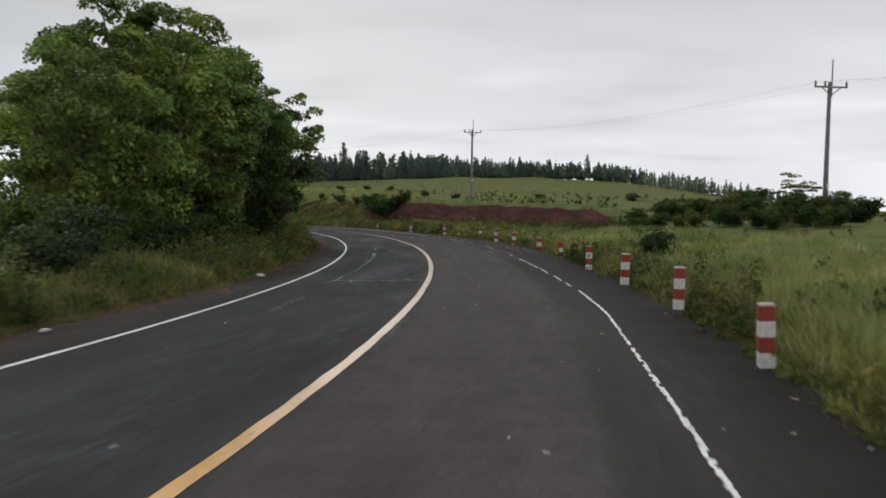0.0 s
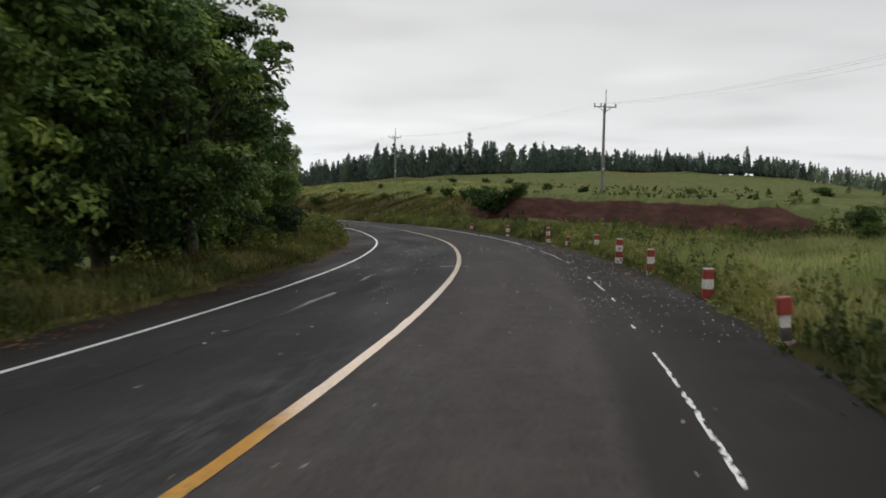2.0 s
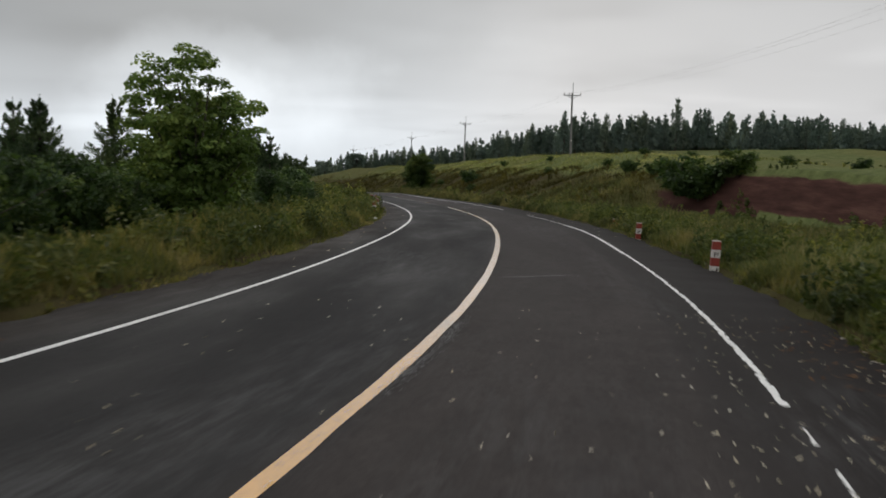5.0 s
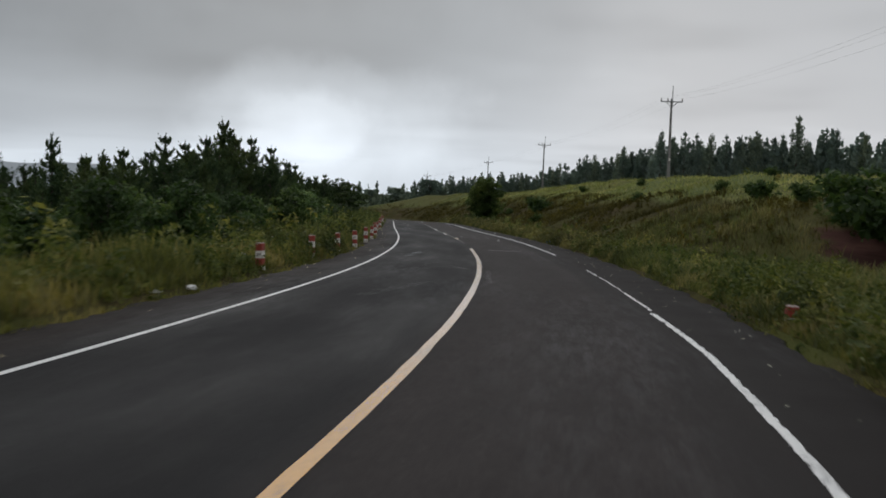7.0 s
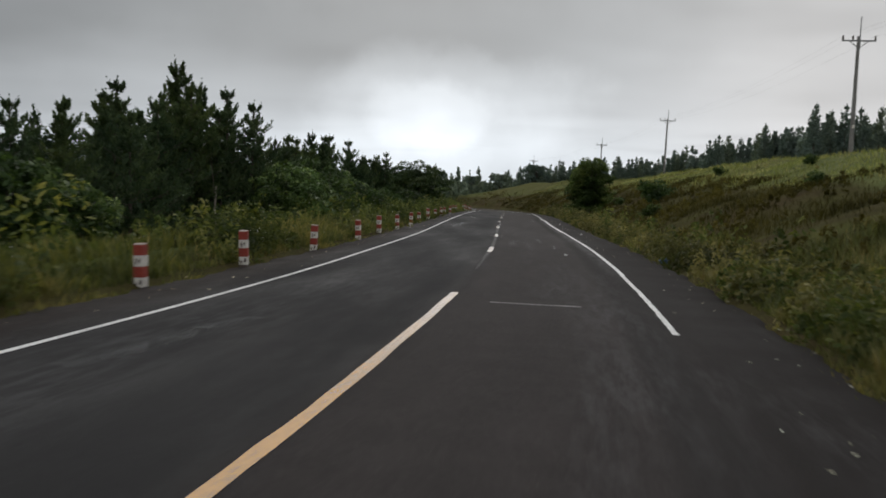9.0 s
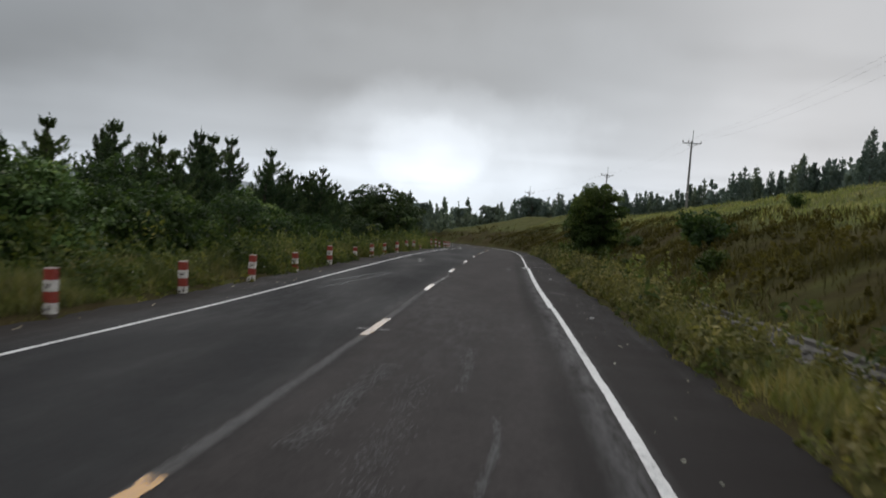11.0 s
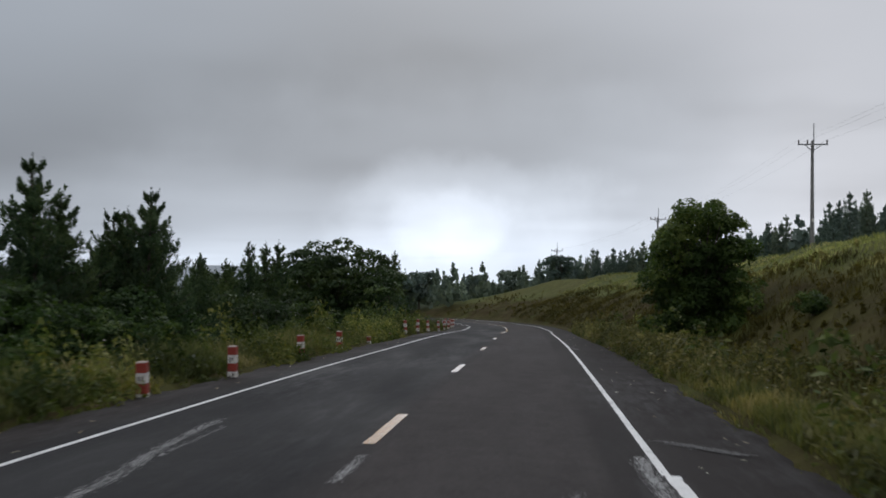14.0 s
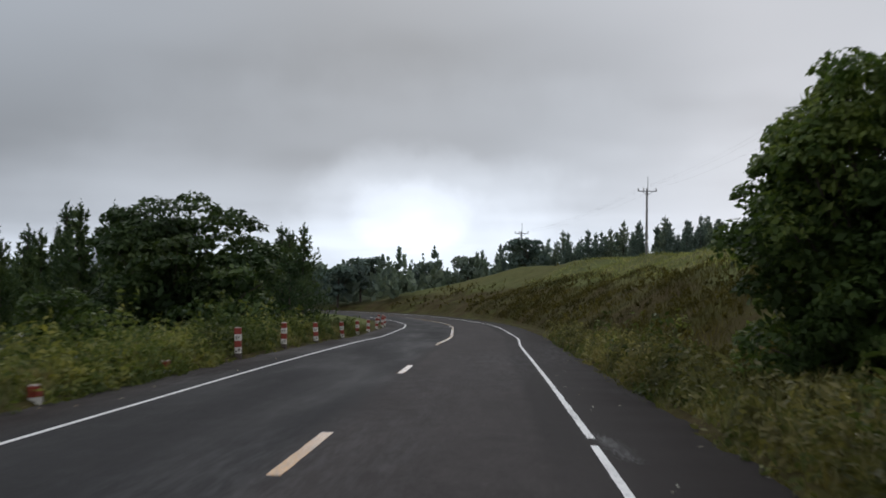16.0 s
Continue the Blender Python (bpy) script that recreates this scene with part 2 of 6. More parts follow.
def ground_material():
    M = Mat("meadow_ground", 0.95, 0.0, 1.12)
    co = M.coords()
    a, b = M.noise(0.06, 3.0, 0.5, co), M.noise(0.9, 5.0, 0.65, co)
    fine = M.noise(7.0, 4.0, 0.7, co)
    green = M.ramp(b, [(0.28, (0.078, 0.097, 0.036)), (0.5, (0.130, 0.155, 0.058)), (0.75, (0.190, 0.210, 0.088))])
    dry = M.ramp(fine, [(0.3, (0.110, 0.098, 0.035)), (0.7, (0.200, 0.175, 0.065))])
    c = M.mix(M.ramp(a, [(0.42, 0.0), (0.72, 0.60)]), green, dry)
    c = M.mix(M.ramp(fine, [(0.25, 0.45), (0.52, 0.0)]), c, (0.030, 0.040, 0.012))
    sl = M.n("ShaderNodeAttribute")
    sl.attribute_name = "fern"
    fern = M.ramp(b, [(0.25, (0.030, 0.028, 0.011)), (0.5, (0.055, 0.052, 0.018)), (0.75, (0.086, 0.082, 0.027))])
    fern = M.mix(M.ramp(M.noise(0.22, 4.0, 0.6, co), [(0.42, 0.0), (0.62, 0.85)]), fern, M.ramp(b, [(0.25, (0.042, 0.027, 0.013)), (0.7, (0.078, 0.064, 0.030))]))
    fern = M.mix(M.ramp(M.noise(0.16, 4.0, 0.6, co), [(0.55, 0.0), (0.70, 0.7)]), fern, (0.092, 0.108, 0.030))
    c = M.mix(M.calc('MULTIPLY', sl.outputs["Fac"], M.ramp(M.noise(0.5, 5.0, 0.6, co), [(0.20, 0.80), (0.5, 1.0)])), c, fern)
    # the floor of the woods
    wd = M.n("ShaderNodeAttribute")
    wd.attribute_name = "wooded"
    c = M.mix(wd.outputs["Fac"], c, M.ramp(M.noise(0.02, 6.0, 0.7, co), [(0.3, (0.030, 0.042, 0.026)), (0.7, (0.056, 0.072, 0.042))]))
    # bare red earth where the cut leaves the soil open
    at = M.n("ShaderNodeAttribute")
    at.attribute_name = "bare"
    bed = M.n("ShaderNodeMapping")
    bed.inputs["Scale"].default_value = (0.22, 0.22, 1.6)
    M.link(co, bed.inputs[0])
    bed = bed.outputs[0]
    edge = M.calc('ADD', at.outputs["Fac"], M.calc('MULTIPLY', M.calc('SUBTRACT', M.noise(1.2, 4.0, 0.55, bed), 0.5), 0.9))
    mask = M.ramp(edge, [(0.45, 0.0), (0.60, 1.0)])
    soil = M.ramp(M.noise(1.5, 5.0, 0.6, bed), [(0.25, (0.036, 0.019, 0.016)), (0.50, (0.074, 0.036, 0.030)), (0.75, (0.125, 0.066, 0.052))])
    c = M.mix(mask, c, soil)
    M.color(c)
    M.bump(M.mix(mask, fine, M.noise(2.5, 4.0, 0.6, bed)), 0.7, 0.08)
    return M.m


def asphalt_material():
    """Worn, damp asphalt. The UV map holds metres along and across the road."""
    M = Mat("asphalt", 0.8)
    M.b.inputs["Specular IOR Level"].default_value = 0.12
    uv = M.n("ShaderNodeUVMap")
    uv.uv_map = "UVMap"
    sep = M.n("ShaderNodeSeparateXYZ")
    M.link(uv.outputs[0], sep.inputs[0])
    s, lat = sep.outputs[0], sep.outputs[1]
    stretch = M.n("ShaderNodeMapping")
    stretch.inputs["Scale"].default_value = (0.18, 1.0, 1.0)
    M.link(uv.outputs[0], stretch.inputs[0])
    co = uv.outputs[0]
    grain = M.noise(95.0, 3.0, 0.7, co)
    mid = M.noise(2.3, 6.0, 0.65, co)
    long = M.noise(1.6, 5.0, 0.6, stretch.outputs[0])
    c = M.ramp(mid, [(0.25, (0.034, 0.0328, 0.0325)), (0.55, (0.044, 0.0424, 0.042)), (0.8, (0.058, 0.056, 0.0555))])
    c = M.mix(M.ramp(long, [(0.45, 0.0), (0.75, 0.55)]), c, (0.075, 0.073, 0.073))
    c = M.mix(1.0, c, M.ramp(grain, [(0.25, 0.62), (0.5, 1.0), (0.78, 1.45)]), 'MULTIPLY')
    # tone along the road, palest before 36 m and darkest near 106 m
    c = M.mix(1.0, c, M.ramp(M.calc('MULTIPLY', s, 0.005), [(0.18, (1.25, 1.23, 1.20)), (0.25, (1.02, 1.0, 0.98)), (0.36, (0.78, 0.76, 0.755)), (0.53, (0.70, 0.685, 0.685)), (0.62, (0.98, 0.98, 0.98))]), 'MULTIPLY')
    c = M.mix(1.0, c, M.ramp(M.noise(17.0, 5.0, 0.7, co), [(0.28, 0.74), (0.5, 1.0), (0.72, 1.30)]), 'MULTIPLY')
    c = M.mix(M.ramp(M.noise(42.0, 3.0, 0.6, co), [(0.64, 0.0), (0.72, 0.5)]), c, (0.13, 0.128, 0.125))
    # left lane darker and bluer than the right
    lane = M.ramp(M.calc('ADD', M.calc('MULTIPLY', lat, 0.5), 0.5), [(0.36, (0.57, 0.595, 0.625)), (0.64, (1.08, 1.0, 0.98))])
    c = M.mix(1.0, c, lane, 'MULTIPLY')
    # left lane darker still up to about 80 m
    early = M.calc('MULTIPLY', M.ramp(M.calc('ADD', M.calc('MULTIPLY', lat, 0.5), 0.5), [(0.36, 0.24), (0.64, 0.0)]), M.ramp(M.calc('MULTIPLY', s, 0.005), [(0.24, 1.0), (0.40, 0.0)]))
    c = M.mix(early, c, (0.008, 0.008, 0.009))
    # the outer strip beyond the edge lines: browner, with washed-on soil
    off = M.calc('ABSOLUTE', lat)
    rim = M.ramp(M.calc('ADD', M.calc('MULTIPLY', off, 0.2), M.calc('MULTIPLY', M.calc('SUBTRACT', mid, 0.5), 0.14)), [(0.60, 0.0), (0.76, 0.92)])
    c = M.mix(rim, c, M.ramp(M.noise(9.0, 6.0, 0.75, co), [(0.30, (0.012, 0.0095, 0.009)), (0.5, (0.023, 0.018, 0.0165)), (0.66, (0.040, 0.032, 0.028)), (0.76, (0.085, 0.074, 0.064))]))
    damp = M.calc('MULTIPLY', M.ramp(M.calc('MULTIPLY', s, 0.005), [(0.0, 0.6), (0.16, 0.75), (0.22, 0.9), (0.5, 0.95), (0.56, 0.85), (0.64, 0.65)]), M.ramp(M.calc('ADD', M.calc('MULTIPLY', lat, 0.2), M.calc('MULTIPLY', M.calc('SUBTRACT', mid, 0.5), 0.10)), [(0.50, 0.0), (0.62, 1.0)]))
    c = M.mix(damp, c, (0.0195, 0.0170, 0.0162))
    # smooth dark wheel track beside the outer line
    track = M.calc('MULTIPLY', M.ramp(M.calc('ABSOLUTE', M.calc('SUBTRACT', lat, 2.62)), [(0.16, 1.0), (0.34, 0.0)]), M.ramp(M.noise(0.5, 3.0, 0.5, stretch.outputs[0]), [(0.3, 0.2), (0.6, 0.7)]))
    c = M.mix(track, c, (0.020, 0.0185, 0.018))
    # scuffed pale patches
    scuff = M.calc('MULTIPLY', M.ramp(M.noise(0.35, 4.0, 0.6, stretch.outputs[0]), [(0.50, 0.0), (0.66, 1.0)]), M.ramp(M.noise(6.0, 6.0, 0.75, stretch.outputs[0]), [(0.44, 0.0), (0.64, 1.0)]))
    c = M.mix(M.calc('MULTIPLY', scuff, 0.30), c, (0.15, 0.15, 0.155))
    # white dust rubbed off the outer line
    dust = M.calc('MULTIPLY', M.ramp(M.calc('ABSOLUTE', M.calc('SUBTRACT', lat, 2.84)), [(0.04, 1.0), (0.26, 0.0)]), M.ramp(M.calc('MULTIPLY', s, 0.005), [(0.555, 0.0), (0.60, 1.0), (0.788, 1.0), (0.789, 0.0)]))
    dust = M.calc('MULTIPLY', dust, M.ramp(M.noise(5.0, 6.0, 0.75, stretch.outputs[0]), [(0.36, 0.0), (0.62, 1.0)]))
    c = M.mix(M.calc('MULTIPLY', dust, 0.36), c, (0.30, 0.30, 0.305))
    # rubbed-out old middle line between the dashes
    old = M.calc('MULTIPLY', M.ramp(M.calc('ABSOLUTE', M.calc('SUBTRACT', lat, 0.02)), [(0.02, 1.0), (0.08, 0.0)]),
                 M.ramp(M.calc('MULTIPLY', s, 0.005), [(0.575, 0.0), (0.59, 1.0), (0.69, 1.0), (0.735, 0.0)]))
    old = M.calc('MULTIPLY', old, M.ramp(M.noise(3.0, 5.0, 0.7, stretch.outputs[0]), [(0.30, 0.1), (0.65, 0.9)]))
    c = M.mix(M.calc('MULTIPLY', old, 0.75), c, (0.25, 0.245, 0.24))
    M.color(c)
    gl = M.ramp(M.noise(0.8, 4.0, 0.6, stretch.outputs[0]), [(0.35, 0.62), (0.65, 0.88)])
    M.rough(M.mix(M.ramp(M.calc('ADD', M.calc('MULTIPLY', lat, 0.5), 0.5), [(0.45, 0.0), (0.55, 0.7)]), gl, (0.85, 0.85, 0.85)))
    M.bump(grain, 0.35, 0.006)
    return M.m


def paint_material(name, base, worn, ior=1.5, rough=0.35, wet=0.0):
    M = Mat(name, rough, 0.0, ior)
    M.b.inputs["Coat Weight"].default_value, M.b.inputs["Coat Roughness"].default_value, M.b.inputs["Coat IOR"].default_value = wet, 0.16, 1.7
    co = M.coords()
    f = M.noise(14.0, 6.0, 0.75, co)
    g = M.noise(0.8, 3.0, 0.5, co)
    wear = M.calc('ADD', f, M.calc('MULTIPLY', M.calc('SUBTRACT', g, 0.5), 0.5))
    c = M.ramp(wear, [(0.33, worn), (0.42, tuple(v * 0.8 for v in base)), (0.6, base)])
    M.color(c)
    M.bump(f, 0.2, 0.004)
    return M.m


GROUND, ASPHALT = ground_material(), asphalt_material()
WHITE_LINE = paint_material("white_road_paint", (0.88, 0.88, 0.87), (0.34, 0.34, 0.34))
YELLOW_LINE = paint_material("yellow_road_paint", (0.90, 0.43, 0.04), (0.40, 0.22, 0.07), 1.6, 0.25, 1.0)
RED_PAINT = paint_material("red_post_paint", (0.34, 0.056, 0.038), (0.21, 0.10, 0.075), 1.45, 0.5)
WHITE_PAINT = paint_material("white_post_paint", (0.80, 0.77, 0.72), (0.46, 0.42, 0.36), 1.45, 0.55)


def plain(name, a, b, rough=0.7, metal=0.0, scale=6.0):
    M = Mat(name, rough, metal)
    f = M.noise(scale, 5.0, 0.65)
    M.color(M.ramp(f, [(0.3, a), (0.7, b)]))
    M.bump(f, 0.2, 0.01)
    return M.m


CONCRETE = plain("pole_concrete", (0.15, 0.147, 0.142), (0.25, 0.245, 0.236), 0.85)
STEEL = plain("galvanised_steel", (0.16, 0.165, 0.17), (0.28, 0.285, 0.29), 0.5, 0.7)
PORCELAIN = plain("porcelain", (0.10, 0.085, 0.075), (0.18, 0.16, 0.15), 0.3)
WIRE = plain("wire", (0.22, 0.22, 0.225), (0.32, 0.32, 0.325), 0.6, 0.3)
STONE = plain("ditch_stone", (0.07, 0.066, 0.058), (0.24, 0.23, 0.21), 0.95, 0.0, 3.0)
LITTER = leaf_material("dry_leaf", (0.192, 0.144, 0.084), (0.504, 0.456, 0.360), (0.792, 0.768, 0.696), 0.6, 0.1)
BROWN_LEAF = leaf_material("brown_leaf", (0.049, 0.024, 0.014), (0.107, 0.049, 0.024), (0.194, 0.108, 0.054), 0.7, 0.1)

# ---- the road's axis and the lie of the land ----
AXIS = [(-17.1, -45.1, 2.7), (-12.3, -34.2, 2.0), (-8.2, -23.0, 1.4), (-4.8, -11.4, 0.7), (-2.05, 0.37, 0.06), (-0.25, 12.23, -0.61), (0.61, 24.2, -1.24), (0.59, 36.2, -1.81), (-0.24, 48.17, -2.41),
        (-1.93, 60.04, -2.97), (-4.71, 71.72, -3.51), (-8.21, 83.19, -4.02), (-12.52, 94.38, -4.57), (-17.47, 105.32, -5.1), (-22.88, 116.02, -5.61), (-28.57, 126.59, -6.16), (-34.35, 137.11, -6.67),
        (-40.05, 147.67, -7.16), (-45.72, 158.24, -7.68), (-51.39, 168.82, -8.27), (-57.15, 179.35, -8.9), (-62.92, 189.87, -9.59), (-68.65, 200.41, -10.29), (-81.5, 220.7, -11.6), (-97.9, 238.3, -12.7), (-117.6, 252.1, -13.7),
        (-139.5, 261.9, -14.6), (-166.0, 270.0, -15.5)]


def axis_curve():
    p = np.array(AXIS)
    p = np.vstack([2 * p[0] - p[1], p, 2 * p[-1] - p[-2]])
    out = []
    for i in range(1, len(p) - 2):
        for f in np.arange(0, 1, 1 / 24):
            a, b, c, d = p[i - 1:i + 3]
            out.append(0.5 * (2 * b + (c - a) * f + (2 * a - 5 * b + 4 * c - d) * f * f + (3 * b - a - 3 * c + d) * f ** 3))
    out.append(p[-2])
    out = np.array(out)
    d0, d1 = out[0] - out[1], out[-1] - out[-2]
    d0, d1 = d0 / np.hypot(*d0[:2]), d1 / np.hypot(*d1[:2])
    k = np.arange(1, 160)[:, None] * 1.0
    return np.vstack([(out[0] + d0 * k)[::-1], out, out[-1] + d1 * k])


CURVE = axis_curve()
STEP = np.hypot(*np.diff(CURVE[:, :2], axis=0).T)
ALONG = np.r_[0, np.cumsum(STEP)]
ALONG -= ALONG[np.hypot(CURVE[:, 0] - AXIS[4][0], CURVE[:, 1] - AXIS[4][1]).argmin()]
TANGENT = np.gradient(CURVE[:, :2], axis=0)
TANGENT /= np.linalg.norm(TANGENT, axis=1)[:, None]


def road_z(s, lat=0.0):
    bank = np.interp(s, [0, 12, 24, 36, 48, 60, 84, 108, 132, 160, 200, 240], [-0.027, -0.010, 0.005, 0.015, 0.008, -0.006, -0.012, -0.002, 0.005, -0.005, -0.011, 0.0])
    return np.interp(s, ALONG, CURVE[:, 2]) + lat * bank


def place(s, lat):
    """World x and y at s metres along the road and lat metres to the right of its middle."""
    s, lat = np.asarray(s, float), np.asarray(lat, float)
    x, y = np.interp(s, ALONG, CURVE[:, 0]), np.interp(s, ALONG, CURVE[:, 1])
    tx, ty = np.interp(s, ALONG, TANGENT[:, 0]), np.interp(s, ALONG, TANGENT[:, 1])
    return x + lat * ty, y - lat * tx


def road_yaw(s):
    return math.degrees(math.atan2(-np.interp(s, ALONG, TANGENT[:, 0]), np.interp(s, ALONG, TANGENT[:, 1])))


def along(x, y):
    """The inverse of place(), for arrays."""
    x, y = np.asarray(x, float).ravel(), np.asarray(y, float).ravel()
    s, lat = np.empty(len(x)), np.empty(len(x))
    for a in range(0, len(x), 4000):
        q = np.stack([x[a:a + 4000], y[a:a + 4000]], 1)
        i = (((q[:, None] - CURVE[None, ::2, :2]) ** 2).sum(-1)).argmin(1) * 2
        i = np.minimum(i, len(CURVE) - 1)
        o = q - CURVE[i, :2]
        s[a:a + 4000] = ALONG[i] + (o * TANGENT[i]).sum(1)
        lat[a:a + 4000] = o[:, 0] * TANGENT[i, 1] - o[:, 1] * TANGENT[i, 0]
    return s, lat


def smooth(a, b, v):
    t = np.clip((v - a) / (b - a), 0, 1)
    return t * t * (3 - 2 * t)


def ripple(x, y, size, seed=0.0):
    """Cheap soft bumps."""
    return (np.sin(x / size + 1.7 * np.sin(y / size * 0.7 + seed)) + np.sin(y / size * 1.3 + 1.3 * np.sin(x / size * 0.8 + 2 * seed))) * 0.5


def patchy(x, y, size, seed=0):
    """Irregular soft patches between 0 and 1: smoothed values on a lattice, two octaves."""
    grid = np.random.default_rng(900 + seed).uniform(size=(256, 256))
    total = 0.0
    for k, weight in ((1.0, 0.65), (2.3, 0.35)):
        u, v = (0.8 * x + 0.6 * y) * k / size, (0.8 * y - 0.6 * x) * k / size
        i, j = np.floor(u).astype(int), np.floor(v).astype(int)
        a, b = u - i, v - j
        a, b = a * a * (3 - 2 * a), b * b * (3 - 2 * b)
        p = lambda di, dj: grid[(i + di) % 256, (j + dj) % 256]  # noqa: E731
        total = total + weight * ((p(0, 0) * (1 - a) + p(1, 0) * a) * (1 - b) + (p(0, 1) * (1 - a) + p(1, 1) * a) * b)
    return np.clip((total - 0.2) / 0.6, 0, 1)


def field_edge(s):
    return np.interp(s, [20, 45, 80, 120, 150, 165, 172, 199, 214, 240, 262, 300, 420], [60, 66, 80, 92, 97, 96, 81, 53, 40, 36, 33, 27, 24])


def land(s, lat, x, y):
    """Height of the ground above the sea of the plan, and how bare the soil is."""
    zr = road_z(s, np.clip(lat, -4.4, 4.4))
    # right: meadow, then from about 105 m on a cut slope, with the field above it
    pole_line = np.interp(s, [-60, 0, 40, 54, 62, 90, 105, 120, 150, 212, 260, 275, 286, 300, 340], [0.2, 0.3, 0.8, 1.2, 2.0, 2.5, 2.9, 3.8, 4.5, 5.3, 5.4, 5.0, 3.8, 1.8, 0.6])
    # the field: from the pole line to its far edge, where the ridge stands, and down behind it
    far_z = np.interp(s, [-60, 20, 60, 95, 110, 128, 145, 155, 165, 172, 185, 197, 205, 214, 236, 246, 262, 300, 420], [-6.0, -5.6, -5.4, -5.2, -4.9, -4.2, -3.0, -2.2, -1.2, -0.7, -1.0, -1.4, -2.0, -2.6, -4.6, -5.8, -8.4, -12.4, -23.0])
    brink = field_edge(s)
    cut = smooth(94, 114, s)                       # 1: the slope begins at the road
    foot = np.interp(s, [110, 150, 172, 204, 220, 260], [6.9, 7.2, 8.9, 8.9, 6.6, 5.2])
    start, end = 13.8 + cut * (foot - 13.8), 15.0 + cut * (13.3 - 15.0)
    soft = 1 - smooth(44, 58, s)                   # before the red bank the rise is gentle
    start, end = start + soft * (7.0 - start) * (1 - cut), end + soft * (19.0 - end) * (1 - cut)
    up = np.clip((lat - start) / (end - start), 0, 1)
    prof = np.where(cut > 0.5, up ** 0.85, up)
    wobble = 0.22 * ripple(x, y, 2.7) + 0.10 * ripple(x, y, 1.9, 1.0)
    face = smooth(11.5, 13.0, lat) * (1 - smooth(16.0, 18.0, lat)) * smooth(40, 52, s) * (1 - cut)
    wobble = wobble * (1 - face) + face * (0.26 * patchy(x, y, 7.0, 3) - 0.13)
    crest = np.interp(cut, [0, 1], [0.92, 0.62])
    zr_far = np.interp(s, ALONG, CURVE[:, 2])
    right = zr + prof * pole_line * crest + np.clip((lat - end) / 5.7, 0, 1) * pole_line * (1 - crest)
    right += np.clip((lat - 20) / (brink - 20), 0, 1) * (far_z - zr_far - pole_line) - np.clip(lat - brink, 0, 110) * np.interp(s, [150, 175, 200], [0.12, 0.10, 0.045]) - np.clip(lat - brink - 110, 0, 220) * 0.02 - np.clip(lat - brink - 40, 0, 300) * 0.055
    right += -0.30 * np.exp(-((lat - 6.1) / 0.6) ** 2) * cut + wobble * np.clip((lat - 4.6) / 6, 0, 1)
    bare = np.where(cut < 0.85, smooth(50, 60, s) * (1 - smooth(98, 110, s)) * np.clip(1.25 - np.abs(up - 0.5) * 1.5, 0, 1) * (up > 0.01) * (up < 0.995), 0.0)
    bare = np.maximum(bare, 0.22 * cut * np.exp(-((up - 0.35) / 0.3) ** 2) * (0.6 + 0.4 * ripple(x, y, 6.0, 2.0)))
    terrace = smooth(40, 52, s) * (1 - smooth(70, 84, s))
    right += 0.45 * terrace * smooth(24.6, 25.4, lat)
    bare = np.maximum(bare, 0.45 * terrace * np.exp(-((lat - 25.0) / 0.9) ** 2))
    turf = np.interp(s, [185, 215], [0.80, 0.70])  # the field's turf hangs over the slope's upper edge
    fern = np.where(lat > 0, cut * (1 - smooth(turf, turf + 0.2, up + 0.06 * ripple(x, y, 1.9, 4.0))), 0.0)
    # the same olive tone also goes on the field and the road's edges
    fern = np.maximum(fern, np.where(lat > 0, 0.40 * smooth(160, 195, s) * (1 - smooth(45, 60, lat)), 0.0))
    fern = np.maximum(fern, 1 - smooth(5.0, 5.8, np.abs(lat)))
    # left: a verge, then the ground falls away
    fall = np.interp(s, [-60, 40, 70, 100, 150, 260], [0.05, 0.06, 0.10, 0.20, 0.26, 0.22])
    depth = np.clip(-lat - 6.6, 0, 60)
    left = zr - depth * fall + 0.25 * np.exp(-((lat + 5.8) / 0.8) ** 2) + wobble * 0.7 * np.clip((-lat - 4.6) / 6, 0, 1) - np.clip(-lat - 66, 0, 400) * 0.05
    z = np.where(lat > 0, right, left)
    inside = np.abs(lat) < 4.5
    z = np.where(inside, zr - 0.16, z)
    return z, np.clip(bare, 0, 1), np.clip(fern, 0, 1)


def ground_at(x, y):
    s, lat = along(x, y)
    z = land(s, lat, np.ravel(x), np.ravel(y))[0]
    return z


def at_road(s, lat):
    """A point on the ground by road coordinates."""
    x, y = place(s, lat)
    return float(x), float(y), float(ground_at([x], [y])[0])


def mesh_object(name, verts, faces, material, parent=None, smooth_faces=False):
    me = bpy.data.meshes.new(name)
    me.from_pydata(verts, [], faces)
    me.materials.append(material)
    if smooth_faces:
        me.polygons.foreach_set("use_smooth", [True] * len(me.polygons))
    me.update()
    ob = new(name, me)
    ob.parent = parent
    return ob


def quads_mesh(name, verts, material, per=4):
    """A mesh of loose faces from an array (n, per, 3)."""
    n = len(verts)
    me = bpy.data.meshes.new(name)
    me.vertices.add(n * per)
    me.vertices.foreach_set("co", np.ascontiguousarray(verts, dtype=np.float32).ravel())
    me.loops.add(n * per)
    me.loops.foreach_set("vertex_index", np.arange(n * per, dtype=np.int32))
    me.polygons.add(n)
    me.polygons.foreach_set("loop_start", np.arange(0, n * per, per, dtype=np.int32))
    me.polygons.foreach_set("loop_total", np.full(n, per, dtype=np.int32))
    me.materials.append(material)
    me.update(calc_edges=True)
    return me


def part(name, bm, material, parent, label=""):
    me = bpy.data.meshes.new(name)
    bm.to_mesh(me)
    bm.free()
    me.materials.append(material)
    ob = new(name, me)
    ob.parent = parent
    if label:
        ob["label"] = label
    return ob


